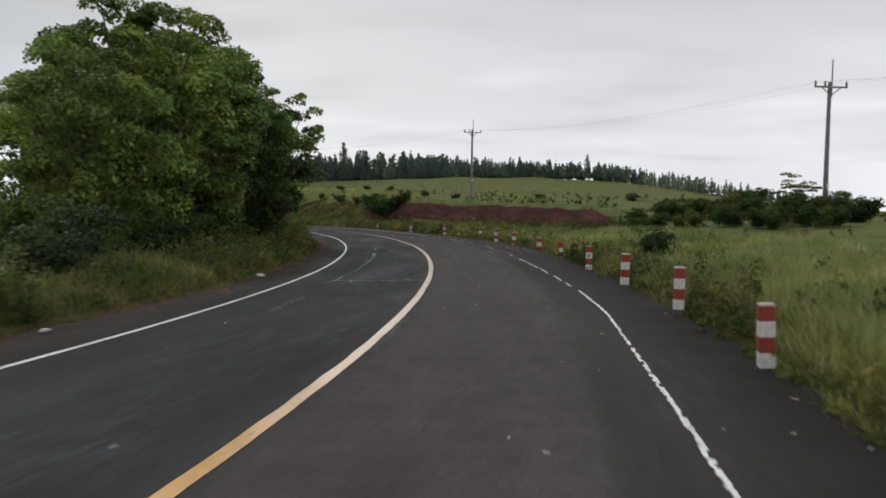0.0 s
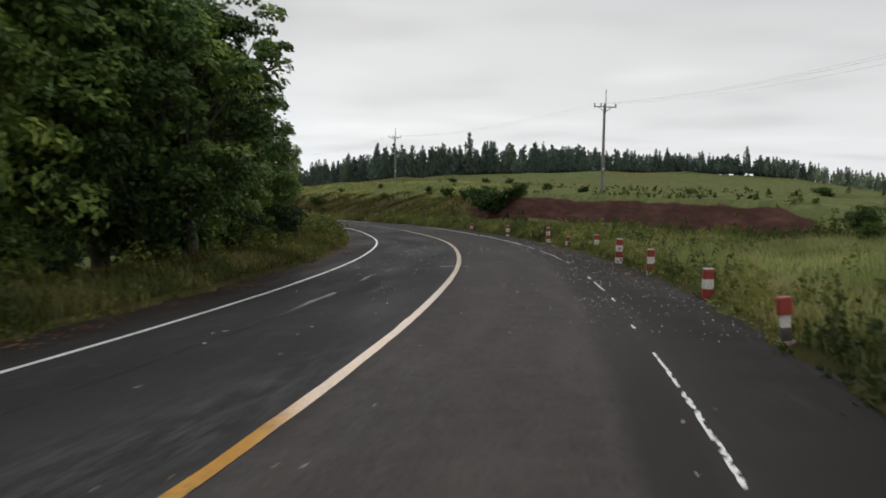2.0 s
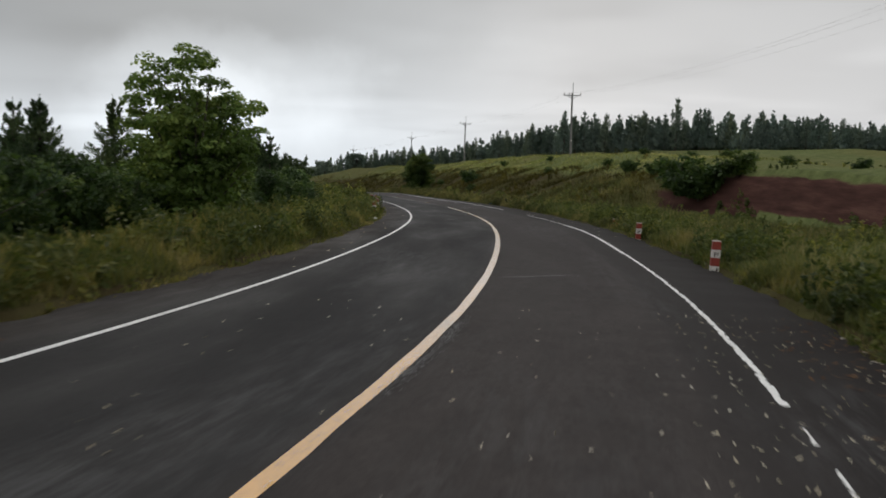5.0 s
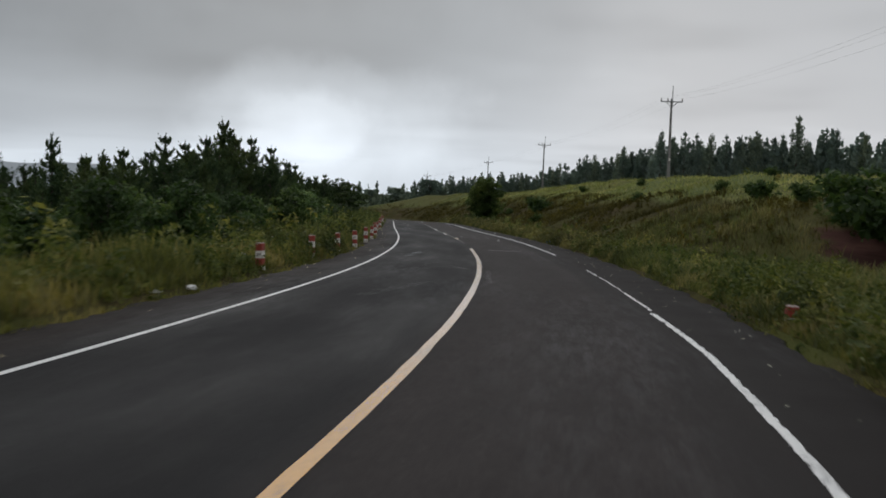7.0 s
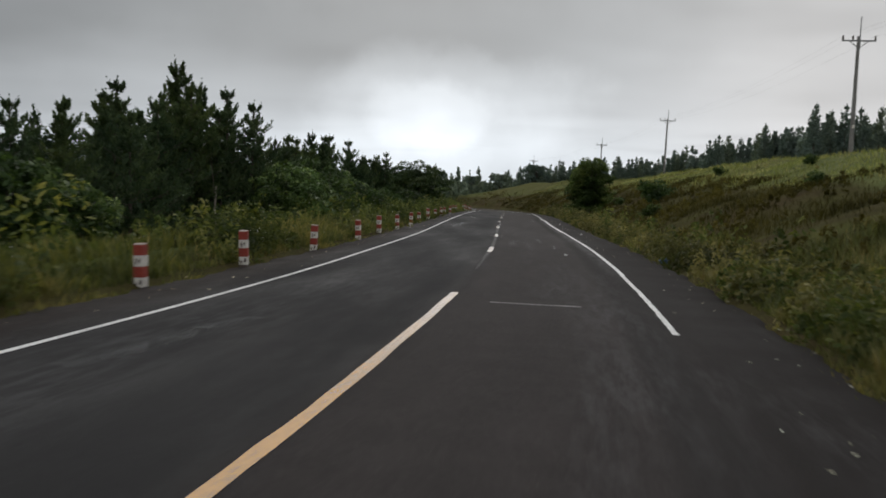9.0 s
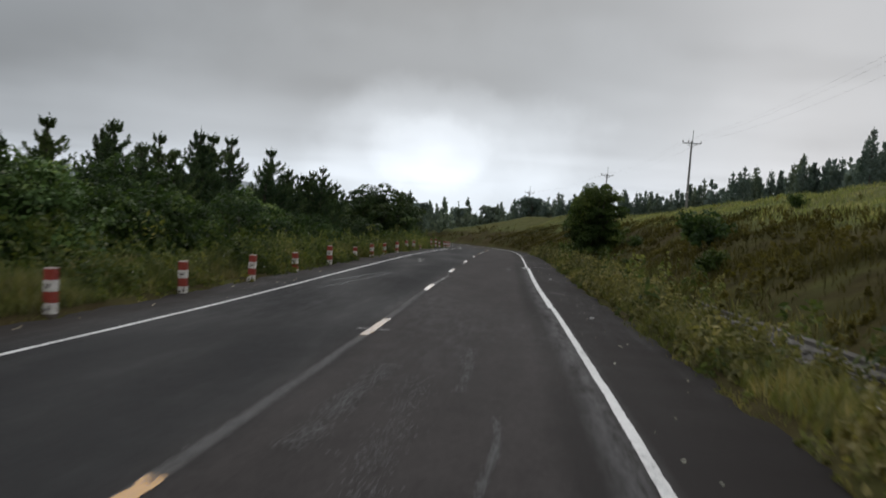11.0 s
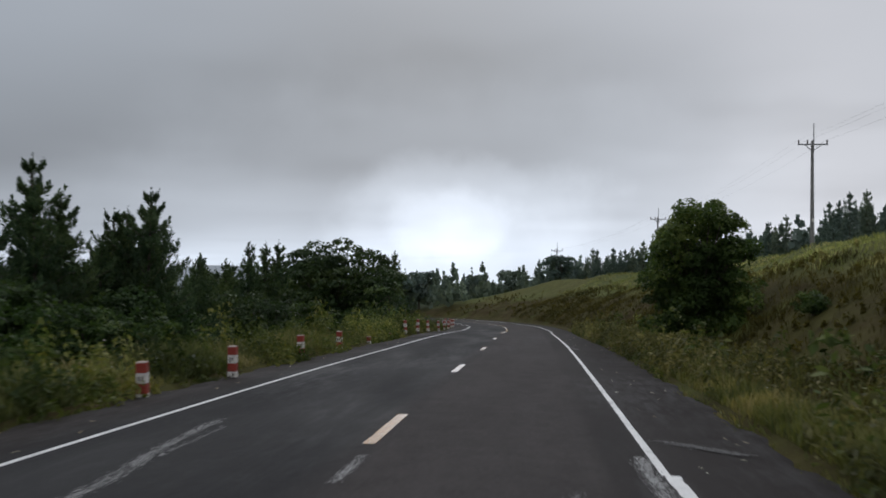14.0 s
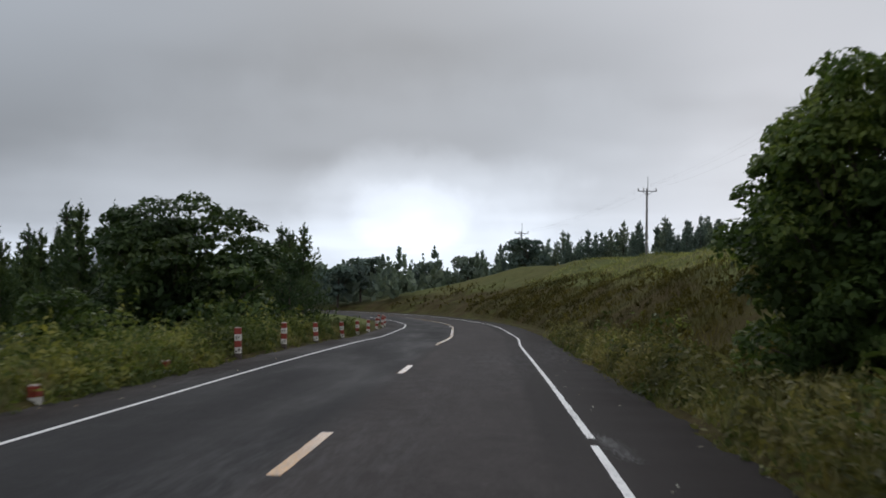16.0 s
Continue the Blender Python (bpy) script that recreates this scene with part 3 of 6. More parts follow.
CROSS = [-100, -80, -65, -52, -42, -34, -28, -23, -19, -16, -13.5, -11.5, -10, -9, -8.2, -7.5, -6.9, -6.3, -5.7, -5.2, -4.8, -4.5, -4.2, -3, 0, 3, 4.2, 4.5, 4.8, 5.2, 5.6, 6.0, 6.4, 6.8, 7.2, 7.7, 8.3, 9, 9.8,
         10.6, 11.4, 12.2, 13, 13.5, 13.8, 14.1, 14.4, 14.7, 15.0, 15.3, 15.6, 16, 16.6, 17.5, 19, 21, 23, 24.3, 24.8, 25.2, 25.7, 27, 30, 35, 42, 50, 60, 72, 85, 100, 115, 130, 155, 190, 235, 280]


def build_ground():
    """One sheet: a fine grid along the road, and rings from its rim out to the horizon."""
    ss, cross = np.arange(-40, 321, 0.6), np.array(CROSS, float)
    S, L = [m.ravel() for m in np.meshgrid(ss, cross, indexing='ij')]
    x, y = place(S, L)
    z, bare, fern = land(S, L, x, y)
    ns, nl = len(ss), len(cross)
    i = np.arange(ns - 1)[:, None] * nl + np.arange(nl - 1)[None]
    f = np.stack([i, i + 1, i + nl + 1, i + nl], -1).reshape(-1, 4)
    rim = np.r_[np.arange(0, nl), np.arange(2 * nl - 1, ns * nl, nl), (ns - 1) * nl + np.arange(nl - 2, -1, -1), np.arange((ns - 2) * nl, 0, -nl)]
    cx, cy = place(140, 15)
    bx, by, bz = x[rim], y[rim], z[rim]
    last = rim
    xs, ys, zs = [x], [y], [z]
    count = len(x)
    for k in (1.1, 1.25, 1.5, 1.9, 2.6, 4.0, 7.0, 12.0, 20.0):
        rx, ry = cx + (bx - cx) * k, cy + (by - cy) * k
        way = np.degrees(np.arctan2(-(rx - cx), ry - cy))
        far = -np.interp(way, [-180, -120, 2, 24, 48, 66, 180], [0.03, 0.090, 0.090, 0.045, 0.045, 0.024, 0.03]) * np.hypot(rx - cx, ry - cy) + 2 * ripple(rx, ry, 260.0)
        w = smooth(1.0, 4.0, k)
        xs.append(rx), ys.append(ry), zs.append(bz * (1 - w) + far * w)
        ring = np.arange(count, count + len(rim))
        f = np.vstack([f, np.stack([last, np.roll(last, -1), np.roll(ring, -1), ring], 1)])
        last, count = ring, count + len(rim)
    x, y, z = np.concatenate(xs), np.concatenate(ys), np.concatenate(zs)
    grid = len(bare)
    bare, fern = np.r_[bare, np.zeros(count - grid)], np.r_[fern, np.zeros(count - grid)]
    wooded = np.ones(count)
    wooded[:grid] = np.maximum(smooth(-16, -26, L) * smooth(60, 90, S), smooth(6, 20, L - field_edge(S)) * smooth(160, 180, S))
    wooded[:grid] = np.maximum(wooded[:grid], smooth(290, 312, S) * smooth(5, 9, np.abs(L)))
    me = bpy.data.meshes.new("ground")
    v = np.stack([x, y, z], 1).astype(np.float32)
    me.vertices.add(len(v))
    me.vertices.foreach_set("co", v.ravel())
    me.loops.add(f.size)
    me.loops.foreach_set("vertex_index", f.ravel().astype(np.int32))
    me.polygons.add(len(f))
    me.polygons.foreach_set("loop_start", np.arange(0, f.size, 4, dtype=np.int32))
    me.polygons.foreach_set("loop_total", np.full(len(f), 4, dtype=np.int32))
    me.polygons.foreach_set("use_smooth", np.ones(len(f), dtype=bool))
    me.update(calc_edges=True)
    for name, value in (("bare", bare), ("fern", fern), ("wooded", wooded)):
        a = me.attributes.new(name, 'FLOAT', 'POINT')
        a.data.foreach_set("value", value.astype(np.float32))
    me.materials.append(GROUND)
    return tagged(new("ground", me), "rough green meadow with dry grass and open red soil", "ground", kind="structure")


build_ground()


def strip(name, s0, s1, lats, lift, material, step=1.0, uv=False):
    """A ribbon along the road with the given cross points (lat, drop)."""
    ss = np.linspace(s0, s1, max(2, int((s1 - s0) / step) + 1))
    verts, uvs = [], []
    for s in ss:
        for c, (lat, drop) in enumerate(lats):
            if uv and c in (0, 1, len(lats) - 2, len(lats) - 1):
                lat += 0.07 * math.sin(s * 1.9 + lat) + 0.05 * math.sin(s * 4.7 + 3 * lat) + 0.03 * math.sin(s * 11.3 + lat)
            x, y = place(s, lat)
            verts.append((float(x), float(y), float(road_z(s, lat)) + lift - drop))
            uvs.append((s, lat))
    k = len(lats)
    faces = [(r * k + c, r * k + c + 1, (r + 1) * k + c + 1, (r + 1) * k + c) for r in range(len(ss) - 1) for c in range(k - 1)]
    ob = mesh_object(name, verts, faces, material)
    if uv:
        layer = ob.data.uv_layers.new(name="UVMap")
        idx = np.empty(len(ob.data.loops), dtype=np.int32)
        ob.data.loops.foreach_get("vertex_index", idx)
        layer.data.foreach_set("uv", np.array(uvs, dtype=np.float32)[idx].ravel())
    ob.data.polygons.foreach_set("use_smooth", [True] * len(ob.data.polygons))
    return ob


ROAD_L, ROAD_R = -4.25, 4.25
strip_lats = [(ROAD_L - 0.35, 0.24), (ROAD_L, 0.02), (-3.0, 0.0), (-1.5, 0.0), (0.0, 0.0), (1.5, 0.0), (3.0, 0.0), (ROAD_R, 0.02), (ROAD_R + 0.35, 0.24)]
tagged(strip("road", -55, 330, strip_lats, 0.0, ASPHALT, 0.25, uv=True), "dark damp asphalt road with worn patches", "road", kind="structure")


def line_piece(name, s0, s1, lat, width, material, worn=0.0, seed=1, parent=None):
    """A painted stripe with uneven edges; worn: how much of its width is bitten away."""
    rng = random.Random(seed)
    step = 0.05 if worn > 0.25 else 0.12 if s1 - s0 < 60 or worn > 0.15 else 0.5
    n = max(2, int((s1 - s0) / step) + 1)
    verts, faces, run = [], [], 0.0
    for k in range(n):
        s = s0 + (s1 - s0) * k / (n - 1)
        run = 0.7 * run + 0.3 * rng.uniform(-1, 1)
        mid = lat[0] + (lat[1] - lat[0]) * k / (n - 1) if isinstance(lat, tuple) else lat
        l = mid - width / 2 + worn * width * max(0.0, rng.uniform(-0.35, 0.6) + run)
        r = mid + width / 2 - worn * width * max(0.0, rng.uniform(-0.35, 0.6) - run)
        r = max(r, l + 0.012)
        for q in (l, r):
            x, y = place(s, q)
            verts.append((float(x), float(y), float(road_z(s, q)) + 0.005))
        if k:
            faces.append((2 * k - 2, 2 * k - 1, 2 * k + 1, 2 * k))
    return mesh_object(name, verts, faces, material, parent)


def road_lines():
    for k, (s0, s1, lat, width, mat, worn) in enumerate([
            (-50, 262, -3.0, 0.085, WHITE_LINE, 0.08), (-50, 108.3, 0.03, 0.13, YELLOW_LINE, 0.14), (203.9, 300, 0.0, 0.135, YELLOW_LINE, 0.1),
            (-50, 2, 2.95, 0.09, WHITE_LINE, 0.3), (2.1, 8.7, 2.98, 0.062, WHITE_LINE, 0.75), (8.75, 10.4, (2.98, 3.0), 0.056, WHITE_LINE, 0.9), (10.6, 14.0, (3.0, 3.09), 0.052, WHITE_LINE, 0.7), (14.0, 17.9, (3.10, 3.07), 0.056, WHITE_LINE, 0.7),
            (18.8, 19.8, 3.03, 0.040, WHITE_LINE, 0.80), (20.4, 21.9, 3.0, 0.040, WHITE_LINE, 0.80), (22.6, 24.3, 2.95, 0.040, WHITE_LINE, 0.90),
            (24.7, 27.2, (2.93, 2.90), 0.052, WHITE_LINE, 0.9), (27.4, 29.15, (2.90, 2.88), 0.046, WHITE_LINE, 0.95), (30.95, 31.3, 2.86, 0.040, WHITE_LINE, 0.8), (34.1, 34.6, 2.90, 0.040, WHITE_LINE, 0.80), (35.9, 37.8, 2.89, 0.040, WHITE_LINE, 0.80),
            (38.6, 39.3, 2.90, 0.042, WHITE_LINE, 0.90), (42.0, 42.25, 2.92, 0.034, WHITE_LINE, 0.95), (44.3, 45.0, (2.98, 2.95), 0.042, WHITE_LINE, 0.80), (45.9, 47.7, 2.94, 0.030, WHITE_LINE, 0.95), (47.7, 51.65, (2.99, 2.92), 0.040, WHITE_LINE, 0.80), (53.5, 55.7, 2.92, 0.038, WHITE_LINE, 0.90),
            (56.2, 56.6, 2.92, 0.042, WHITE_LINE, 0.90), (57.2, 72.0, (2.93, 2.98), 0.075, WHITE_LINE, 0.5), (72.0, 82.4, (2.96, 3.07), 0.10, WHITE_LINE, 0.3), (82.4, 86.4, (3.07, 2.95), 0.10, WHITE_LINE, 0.35), (86.8, 90.1, (2.98, 2.95), 0.075, WHITE_LINE, 0.7), (90.3, 91.3, 2.96, 0.055, WHITE_LINE, 0.95), (91.45, 94.5, 2.95, 0.050, WHITE_LINE, 0.95), (94.9, 97.0, 2.94, 0.06, WHITE_LINE, 0.6),
            (105.0, 113.0, 2.95, 0.085, WHITE_LINE, 0.2), (113.0, 136.0, 2.97, 0.10, WHITE_LINE, 0.12), (136.0, 157.8, 2.95, 0.14, WHITE_LINE, 0.2), (157.8, 181.3, 2.90, 0.085, WHITE_LINE, 0.08), (181.8, 187.0, 2.92, 0.095, WHITE_LINE, 0.15), (187.0, 300, 2.92, 0.085, WHITE_LINE, 0.08)]):
        colour = "white" if mat == WHITE_LINE else "yellow"
        ob = line_piece("road_line", s0, s1, lat, width, mat, worn, k)
        tagged(ob, ("worn and broken " if worn > 0.3 else "long ") + colour + " painted line on the asphalt", "road line", kind="structure")
    for k in range(8):
        s0 = 119.0 + 10.05 * k + (0.9 if k == 7 else 0.0)
        ob = line_piece("road_dash", s0, s0 + 2.55, 0.03, 0.14, YELLOW_LINE, 0.25 if k < 4 else 0.1, 90 + k)
        tagged(ob, "short yellow painted dash on the asphalt", "road marking", "middle dashes", "structure")


road_lines()


THIN_PAINT = plain("thin_worn_paint", (0.16, 0.16, 0.157), (0.46, 0.46, 0.45), 0.6, 0.0, 5.0)


def thin_marks():
    """Thin white cross scratches of paint, drawn across the lanes."""
    for k, (s, l0, l1) in enumerate([(20.55, -2.15, -0.1), (43.1, -0.42, 0.30), (107.2, 0.65, 1.93), (129.82, -0.20, 0.28)]):
        verts, n = [], 12
        for j in range(n + 1):
            l = l0 + (l1 - l0) * j / n
            for d in ((-0.024, 0.024) if k else (-0.013, 0.013)):
                x, y = place(s + d + 0.01 * math.sin(7 * j), l)
                verts.append((float(x), float(y), float(road_z(s, l)) + 0.009))
        ob = mesh_object("paint_mark", verts, [(2 * j, 2 * j + 1, 2 * j + 3, 2 * j + 2) for j in range(n)], THIN_PAINT)
        tagged(ob, "thin faded white paint stroke across the lane", "paint mark", kind="structure")


thin_marks()

# ---- marker posts ----


def post_band(name, z0, z1, half, material, parent, taper=0.0, cap=False, seed=0, label=""):
    """One painted band of a square post with broken corners and uneven edges."""
    rng = random.Random(seed)
    bm = bmesh.new()
    ring = []
    c = half * 0.24
    outline = [(half - c, -half), (half, -half + c), (half, half - c), (half - c, half), (-half + c, half), (-half, half - c), (-half, -half + c), (-half + c, -half)]
    levels = [z0, (z0 + z1) / 2, z1] + ([z1 + 0.012] if cap else [])
    for n, z in enumerate(levels):
        k = (1 - taper * z) * (0.90 if cap and n == 3 else 1.0)
        ring.append([bm.verts.new((x * k + rng.uniform(-.002, .002), y * k + rng.uniform(-.002, .002), z)) for x, y in outline])
    for a, b in zip(ring, ring[1:]):
        for i in range(8):
            bm.faces.new((a[i], a[(i + 1) % 8], b[(i + 1) % 8], b[i]))
    bm.faces.new(list(reversed(ring[0])))
    bm.faces.new(ring[-1])
    return part(name, bm, material, parent, label)


def chip(parent, x, z, w, h, half, material):
    """A flake of bare paint on the front of a band."""
    bm = bmesh.new()
    y = -half - 0.003
    v = [bm.verts.new(p) for p in ((x, y, z), (x + w * 0.6, y, z - h * 0.1), (x + w, y, z + h * 0.5), (x + w * 0.7, y, z + h), (x + w * 0.1, y, z + h * 0.8))]
    bm.faces.new(v)
    return part("paint_chip", bm, material, parent)


CHIPPED = plain("chipped_concrete", (0.06, 0.05, 0.045), (0.16, 0.13, 0.11), 0.9)


# pale colour gives post tops the sky's reflection; also a dirty white band
SKYLIT_DIRTY_PALE = plain("skylit_dirty_post", (0.30, 0.20, 0.17), (0.52, 0.47, 0.43), 0.85)


def marker_post():
    root = new("marker_post")
    h = 0.083
    post_band("foot", -0.30, 0.02, h * 1.04, CHIPPED, root, 0.0, seed=3, label="bare concrete foot")
    post_band("white_band", 0.02, 0.175, h, WHITE_PAINT, root, 0.05, seed=4)
    post_band("red_band", 0.175, 0.335, h, RED_PAINT, root, 0.05, seed=5)
    post_band("white_band", 0.335, 0.497, h, WHITE_PAINT, root, 0.05, seed=6)
    post_band("red_band", 0.497, 0.649, h, RED_PAINT, root, 0.05, seed=7)
    post_band("top", 0.649, 0.655, h * 0.985, SKYLIT_DIRTY_PALE, root, 0.05, True, seed=8, label="worn post top with the sky's reflection in its pale colour")
    return root


def chipped_post():
    root = marker_post()
    for x, z, w, hh in ((-0.05, 0.37, 0.035, 0.09), (0.01, 0.39, 0.04, 0.06), (-0.07, 0.05, 0.05, 0.05), (0.02, 0.07, 0.045, 0.08)):
        chip(root, x * 0.85, z, w * 0.85, hh, 0.082, CHIPPED)
    return root


def broken_post():
    """A leaning post: its front is broken away below the top, and rubble shows."""
    root = new("marker_post")
    h = 0.083
    post_band("foot", -0.30, 0.04, h, CHIPPED, root, 0.0, seed=23, label="bare concrete foot")
    post_band("white_band", 0.04, 0.18, h, SKYLIT_DIRTY_PALE, root, 0.05, seed=24, label="dirty white band")
    post_band("red_band", 0.18, 0.33, h * 0.72, CHIPPED, root, 0.05, seed=25, label="broken rusty middle")
    post_band("white_band", 0.33, 0.47, h * 0.62, WHITE_PAINT, root, 0.05, seed=26, label="narrow broken white band")
    post_band("red_band", 0.47, 0.65, h * 0.95, RED_PAINT, root, 0.05, True, seed=27)
    return root


# posts that earth and weeds have half buried, by their place along the road
SUNK = {14.1: -0.08, 30.1: 0.15, 34.9: 0.20, 40.7: 0.14, 44.2: 0.04, 50.6: 0.05, 55.9: 0.30, 59.5: 0.02, 68.6: 0.12, 78.8: 0.16, 85.4: 0.30, 143.5: 0.12, 153.9: 0.16, 158.0: 0.10, 163.4: 0.10, 167.2: 0.05, 172.9: 0.02, 178.1: 0.08, 184.2: 0.46, 189.4: 0.42, 194.6: -0.08, 199.8: -0.08, 205.0: -0.05}


def build_posts():
    rng = random.Random(11)
    clean, rough_post = marker_post(), chipped_post()
    special = {30.1: (broken_post(), "leaning broken concrete post with red top and white band")}
    used = set()
    right = [(-0.6, 4.3), (4.5, 4.25), (9.4, 4.22), (14.1, 4.2), (19.25, 4.2), (24.3, 4.22), (30.1, 4.42), (34.9, 4.45), (40.7, 4.45), (44.2, 4.25), (50.6, 4.68), (55.9, 4.55), (59.5, 4.42), (68.6, 4.3), (78.8, 4.35), (85.4, 4.75)]
    left = [(91.4, -4.62), (97.2, -4.6), (102.6, -4.58), (107.0, -4.42), (111.3, -4.3), (117.0, -4.3), (123.4, -4.28), (129.0, -4.4), (134.1, -4.3), (138.5, -4.15), (143.5, -4.2), (148.5, -4.15), (153.9, -4.15), (158.0, -4.1), (163.4, -4.25), (167.2, -4.1), (172.9, -4.2), (178.1, -4.33)]
    left += [(round(184.2 + 5.2 * k, 1), -4.45) for k in range(13)]
    for side, rows in ((1, right), (-1, left)):
        for k, (s, lat) in enumerate(rows):
            x, y = place(s, lat)
            z = float(road_z(s, lat)) - SUNK.get(s, 0.03) + rng.uniform(-0.04, 0.03)
            src = rough_post if (side < 0 and k % 3 != 2) or k % 4 == 1 or s > 55 else clean
            if s in special:
                src = special[s][0]
            lean = 3.0 if s == 30.1 else 0.0
            m = pose(float(x), float(y), z, rng.uniform(-2.5, 2.5), rng.uniform(-2.5, 2.5) - lean, road_yaw(s) + rng.uniform(-9, 9))
            if src.name not in used:
                used.add(src.name)
                ob = src
                ob.matrix_basis = m
            else:
                ob = copy_thing(src, m)
            tagged(ob, special[s][1] if s in special else "square concrete post with " + ("chipped " if src is rough_post else "") + "red and white painted bands", "marker post", "posts along the road edge")


build_posts()

# ---- power line ----


def lathe(bm, profile, sides=10, axis_x=0.0, axis_y=0.0):
    rings = []
    for r, z in profile:
        rings.append([bm.verts.new((axis_x + r * math.cos(2 * math.pi * k / sides), axis_y + r * math.sin(2 * math.pi * k / sides), z)) for k in range(sides)])
    for a, b in zip(rings, rings[1:]):
        for i in range(sides):
            bm.faces.new((a[i], a[(i + 1) % sides], b[(i + 1) % sides], b[i]))
    bm.faces.new(list(reversed(rings[0])))
    bm.faces.new(rings[-1])
    return bm


def bar(bm, a, b, w, h):
    a, b = Vector(a), Vector(b)
    m = Matrix.Translation((a + b) / 2) @ (b - a).to_track_quat('X', 'Z').to_matrix().to_4x4() @ Matrix.Diagonal(((b - a).length, w, h, 1))
    bmesh.ops.create_cube(bm, size=1.0, matrix=m)
    return bm


ARM_Z, SPREAD = 6.55, 0.88


def utility_pole():
    root = new("utility_pole")
    part("pole", lathe(bmesh.new(), [(0.145, -0.8), (0.14, 0.0), (0.110, 3.6), (0.085, 6.78), (0.075, 6.81)], 14), CONCRETE, root)
    arm = bmesh.new()
    bar(arm, (-0.93, -0.11, ARM_Z), (0.93, -0.11, ARM_Z), 0.075, 0.085)
    part("crossarm", arm, STEEL, root, "grey steel crossarm")
    for sx in (-1, 1):
        br = bmesh.new()
        bar(br, (sx * 0.52, -0.12, ARM_Z - 0.03), (sx * 0.08, -0.12, ARM_Z - 0.36), 0.03, 0.045)
        part("brace", br, STEEL, root)
    for x in (-SPREAD, -0.34, SPREAD):
        ins = lathe(bmesh.new(), [(0.02, ARM_Z + 0.04), (0.05, ARM_Z + 0.06), (0.06, ARM_Z + 0.12), (0.04, ARM_Z + 0.14), (0.06, ARM_Z + 0.18), (0.04, ARM_Z + 0.21), (0.05, ARM_Z + 0.24), (0.03, ARM_Z + 0.29)], 10, x, -0.11)
        part("insulator", ins, PORCELAIN, root)
    spike = bmesh.new()
    lathe(spike, [(0.034, ARM_Z - 0.5), (0.032, ARM_Z + 1.3), (0.012, ARM_Z + 1.34)], 8, 0.06, -0.09)
    part("earth_rod", spike, STEEL, root, "thin steel rod on top")
    plate = bmesh.new()
    bar(plate, (-0.07, -0.155, 1.75), (0.07, -0.155, 1.75), 0.012, 0.20)
    part("plate", plate, WHITE_PAINT, root, "small pale plate")
    return root


POLES = [(30.0, -8.0), (20.6, 45.0), (6.6, 93.6), (-19.3, 151.1), (-48.9, 204.8), (-75.8, 248.5), (-101.5, 272.9)]


def build_power_line():
    src, tops = utility_pole(), []
    for x, y in POLES:
        tops.append((x, y, float(ground_at([x], [y])[0])))
    for k, (x, y, z) in enumerate(tops):
        a, b = tops[max(k - 1, 0)], tops[min(k + 1, len(tops) - 1)]
        yaw = math.degrees(math.atan2(-(b[0] - a[0]), b[1] - a[1]))
        lean = (0.0, 0.6, 0.9, -0.4, 0.5, 0.2, 0.0)[k]
        m = pose(x, y, z, 0, lean, yaw)
        ob = src if k == 0 else copy_thing(src, m)
        ob.matrix_basis = m
        tagged(ob, "grey concrete power pole with a steel crossarm and three insulators", "power pole", "power line poles")
    for k in range(len(tops) - 1):
        a, b = [Vector(p) for p in (tops[k], tops[k + 1])]
        side = (b - a).cross(Vector((0, 0, 1))).normalized()
        for x in (-SPREAD, -0.34, SPREAD):
            cu = bpy.data.curves.new("wire", 'CURVE')
            cu.dimensions, cu.bevel_depth, cu.bevel_resolution = '3D', 0.0032, 1
            sp = cu.splines.new('POLY')
            sp.points.add(24)
            for j in range(25):
                f = j / 24
                p = a.lerp(b, f) + side * x + Vector((0, 0, ARM_Z + 0.26 - 4 * 0.75 * f * (1 - f)))
                sp.points[j].co = (*p, 1)
            cu.materials.append(WIRE)
            tagged(new("power_cable", cu), "thin grey cable sagging between power poles", "cable", "power cables")


build_power_line()

# ---- trees ----


def leaf_quads(rng, centres, size, up=0.35, outward=None, long=1.7, scatter=1.0):
    """Leaf quads, one at each centre, turned at random with a lean outward and up."""
    n = len(centres)
    nrm = rng.normal(size=(n, 3)) * scatter
    nrm[:, 2] += up * 2
    if outward is not None:
        nrm += outward * 0.9
    nrm /= np.linalg.norm(nrm, axis=1)[:, None] + 1e-9
    a = np.cross(nrm, rng.normal(size=(n, 3)))
    a /= np.linalg.norm(a, axis=1)[:, None] + 1e-9
    b = np.cross(nrm, a)
    sz = size * rng.uniform(0.6, 1.35, size=(n, 1))
    a, b = a * sz * 0.5 * long, b * sz * 0.5
    fold = nrm * sz * 0.12
    return np.stack([centres - a, centres - b * 0.9 + fold, centres + a, centres + b * 0.9 + fold], 1)


def limb_mesh(bm, pts, r0, r1, sides=7):
    rings = []
    for k, p in enumerate(pts):
        r = r0 + (r1 - r0) * k / (len(pts) - 1)
        d = (pts[min(k + 1, len(pts) - 1)] - pts[max(k - 1, 0)]).normalized()
        u = d.orthogonal().normalized()
        v = d.cross(u)
        rings.append([bm.verts.new(p + (u * math.cos(2 * math.pi * j / sides) + v * math.sin(2 * math.pi * j / sides)) * r) for j in range(sides)])
    for a, b in zip(rings, rings[1:]):
        for j in range(sides):
            bm.faces.new((a[j], a[(j + 1) % sides], b[(j + 1) % sides], b[j]))
    bm.faces.new(rings[-1])


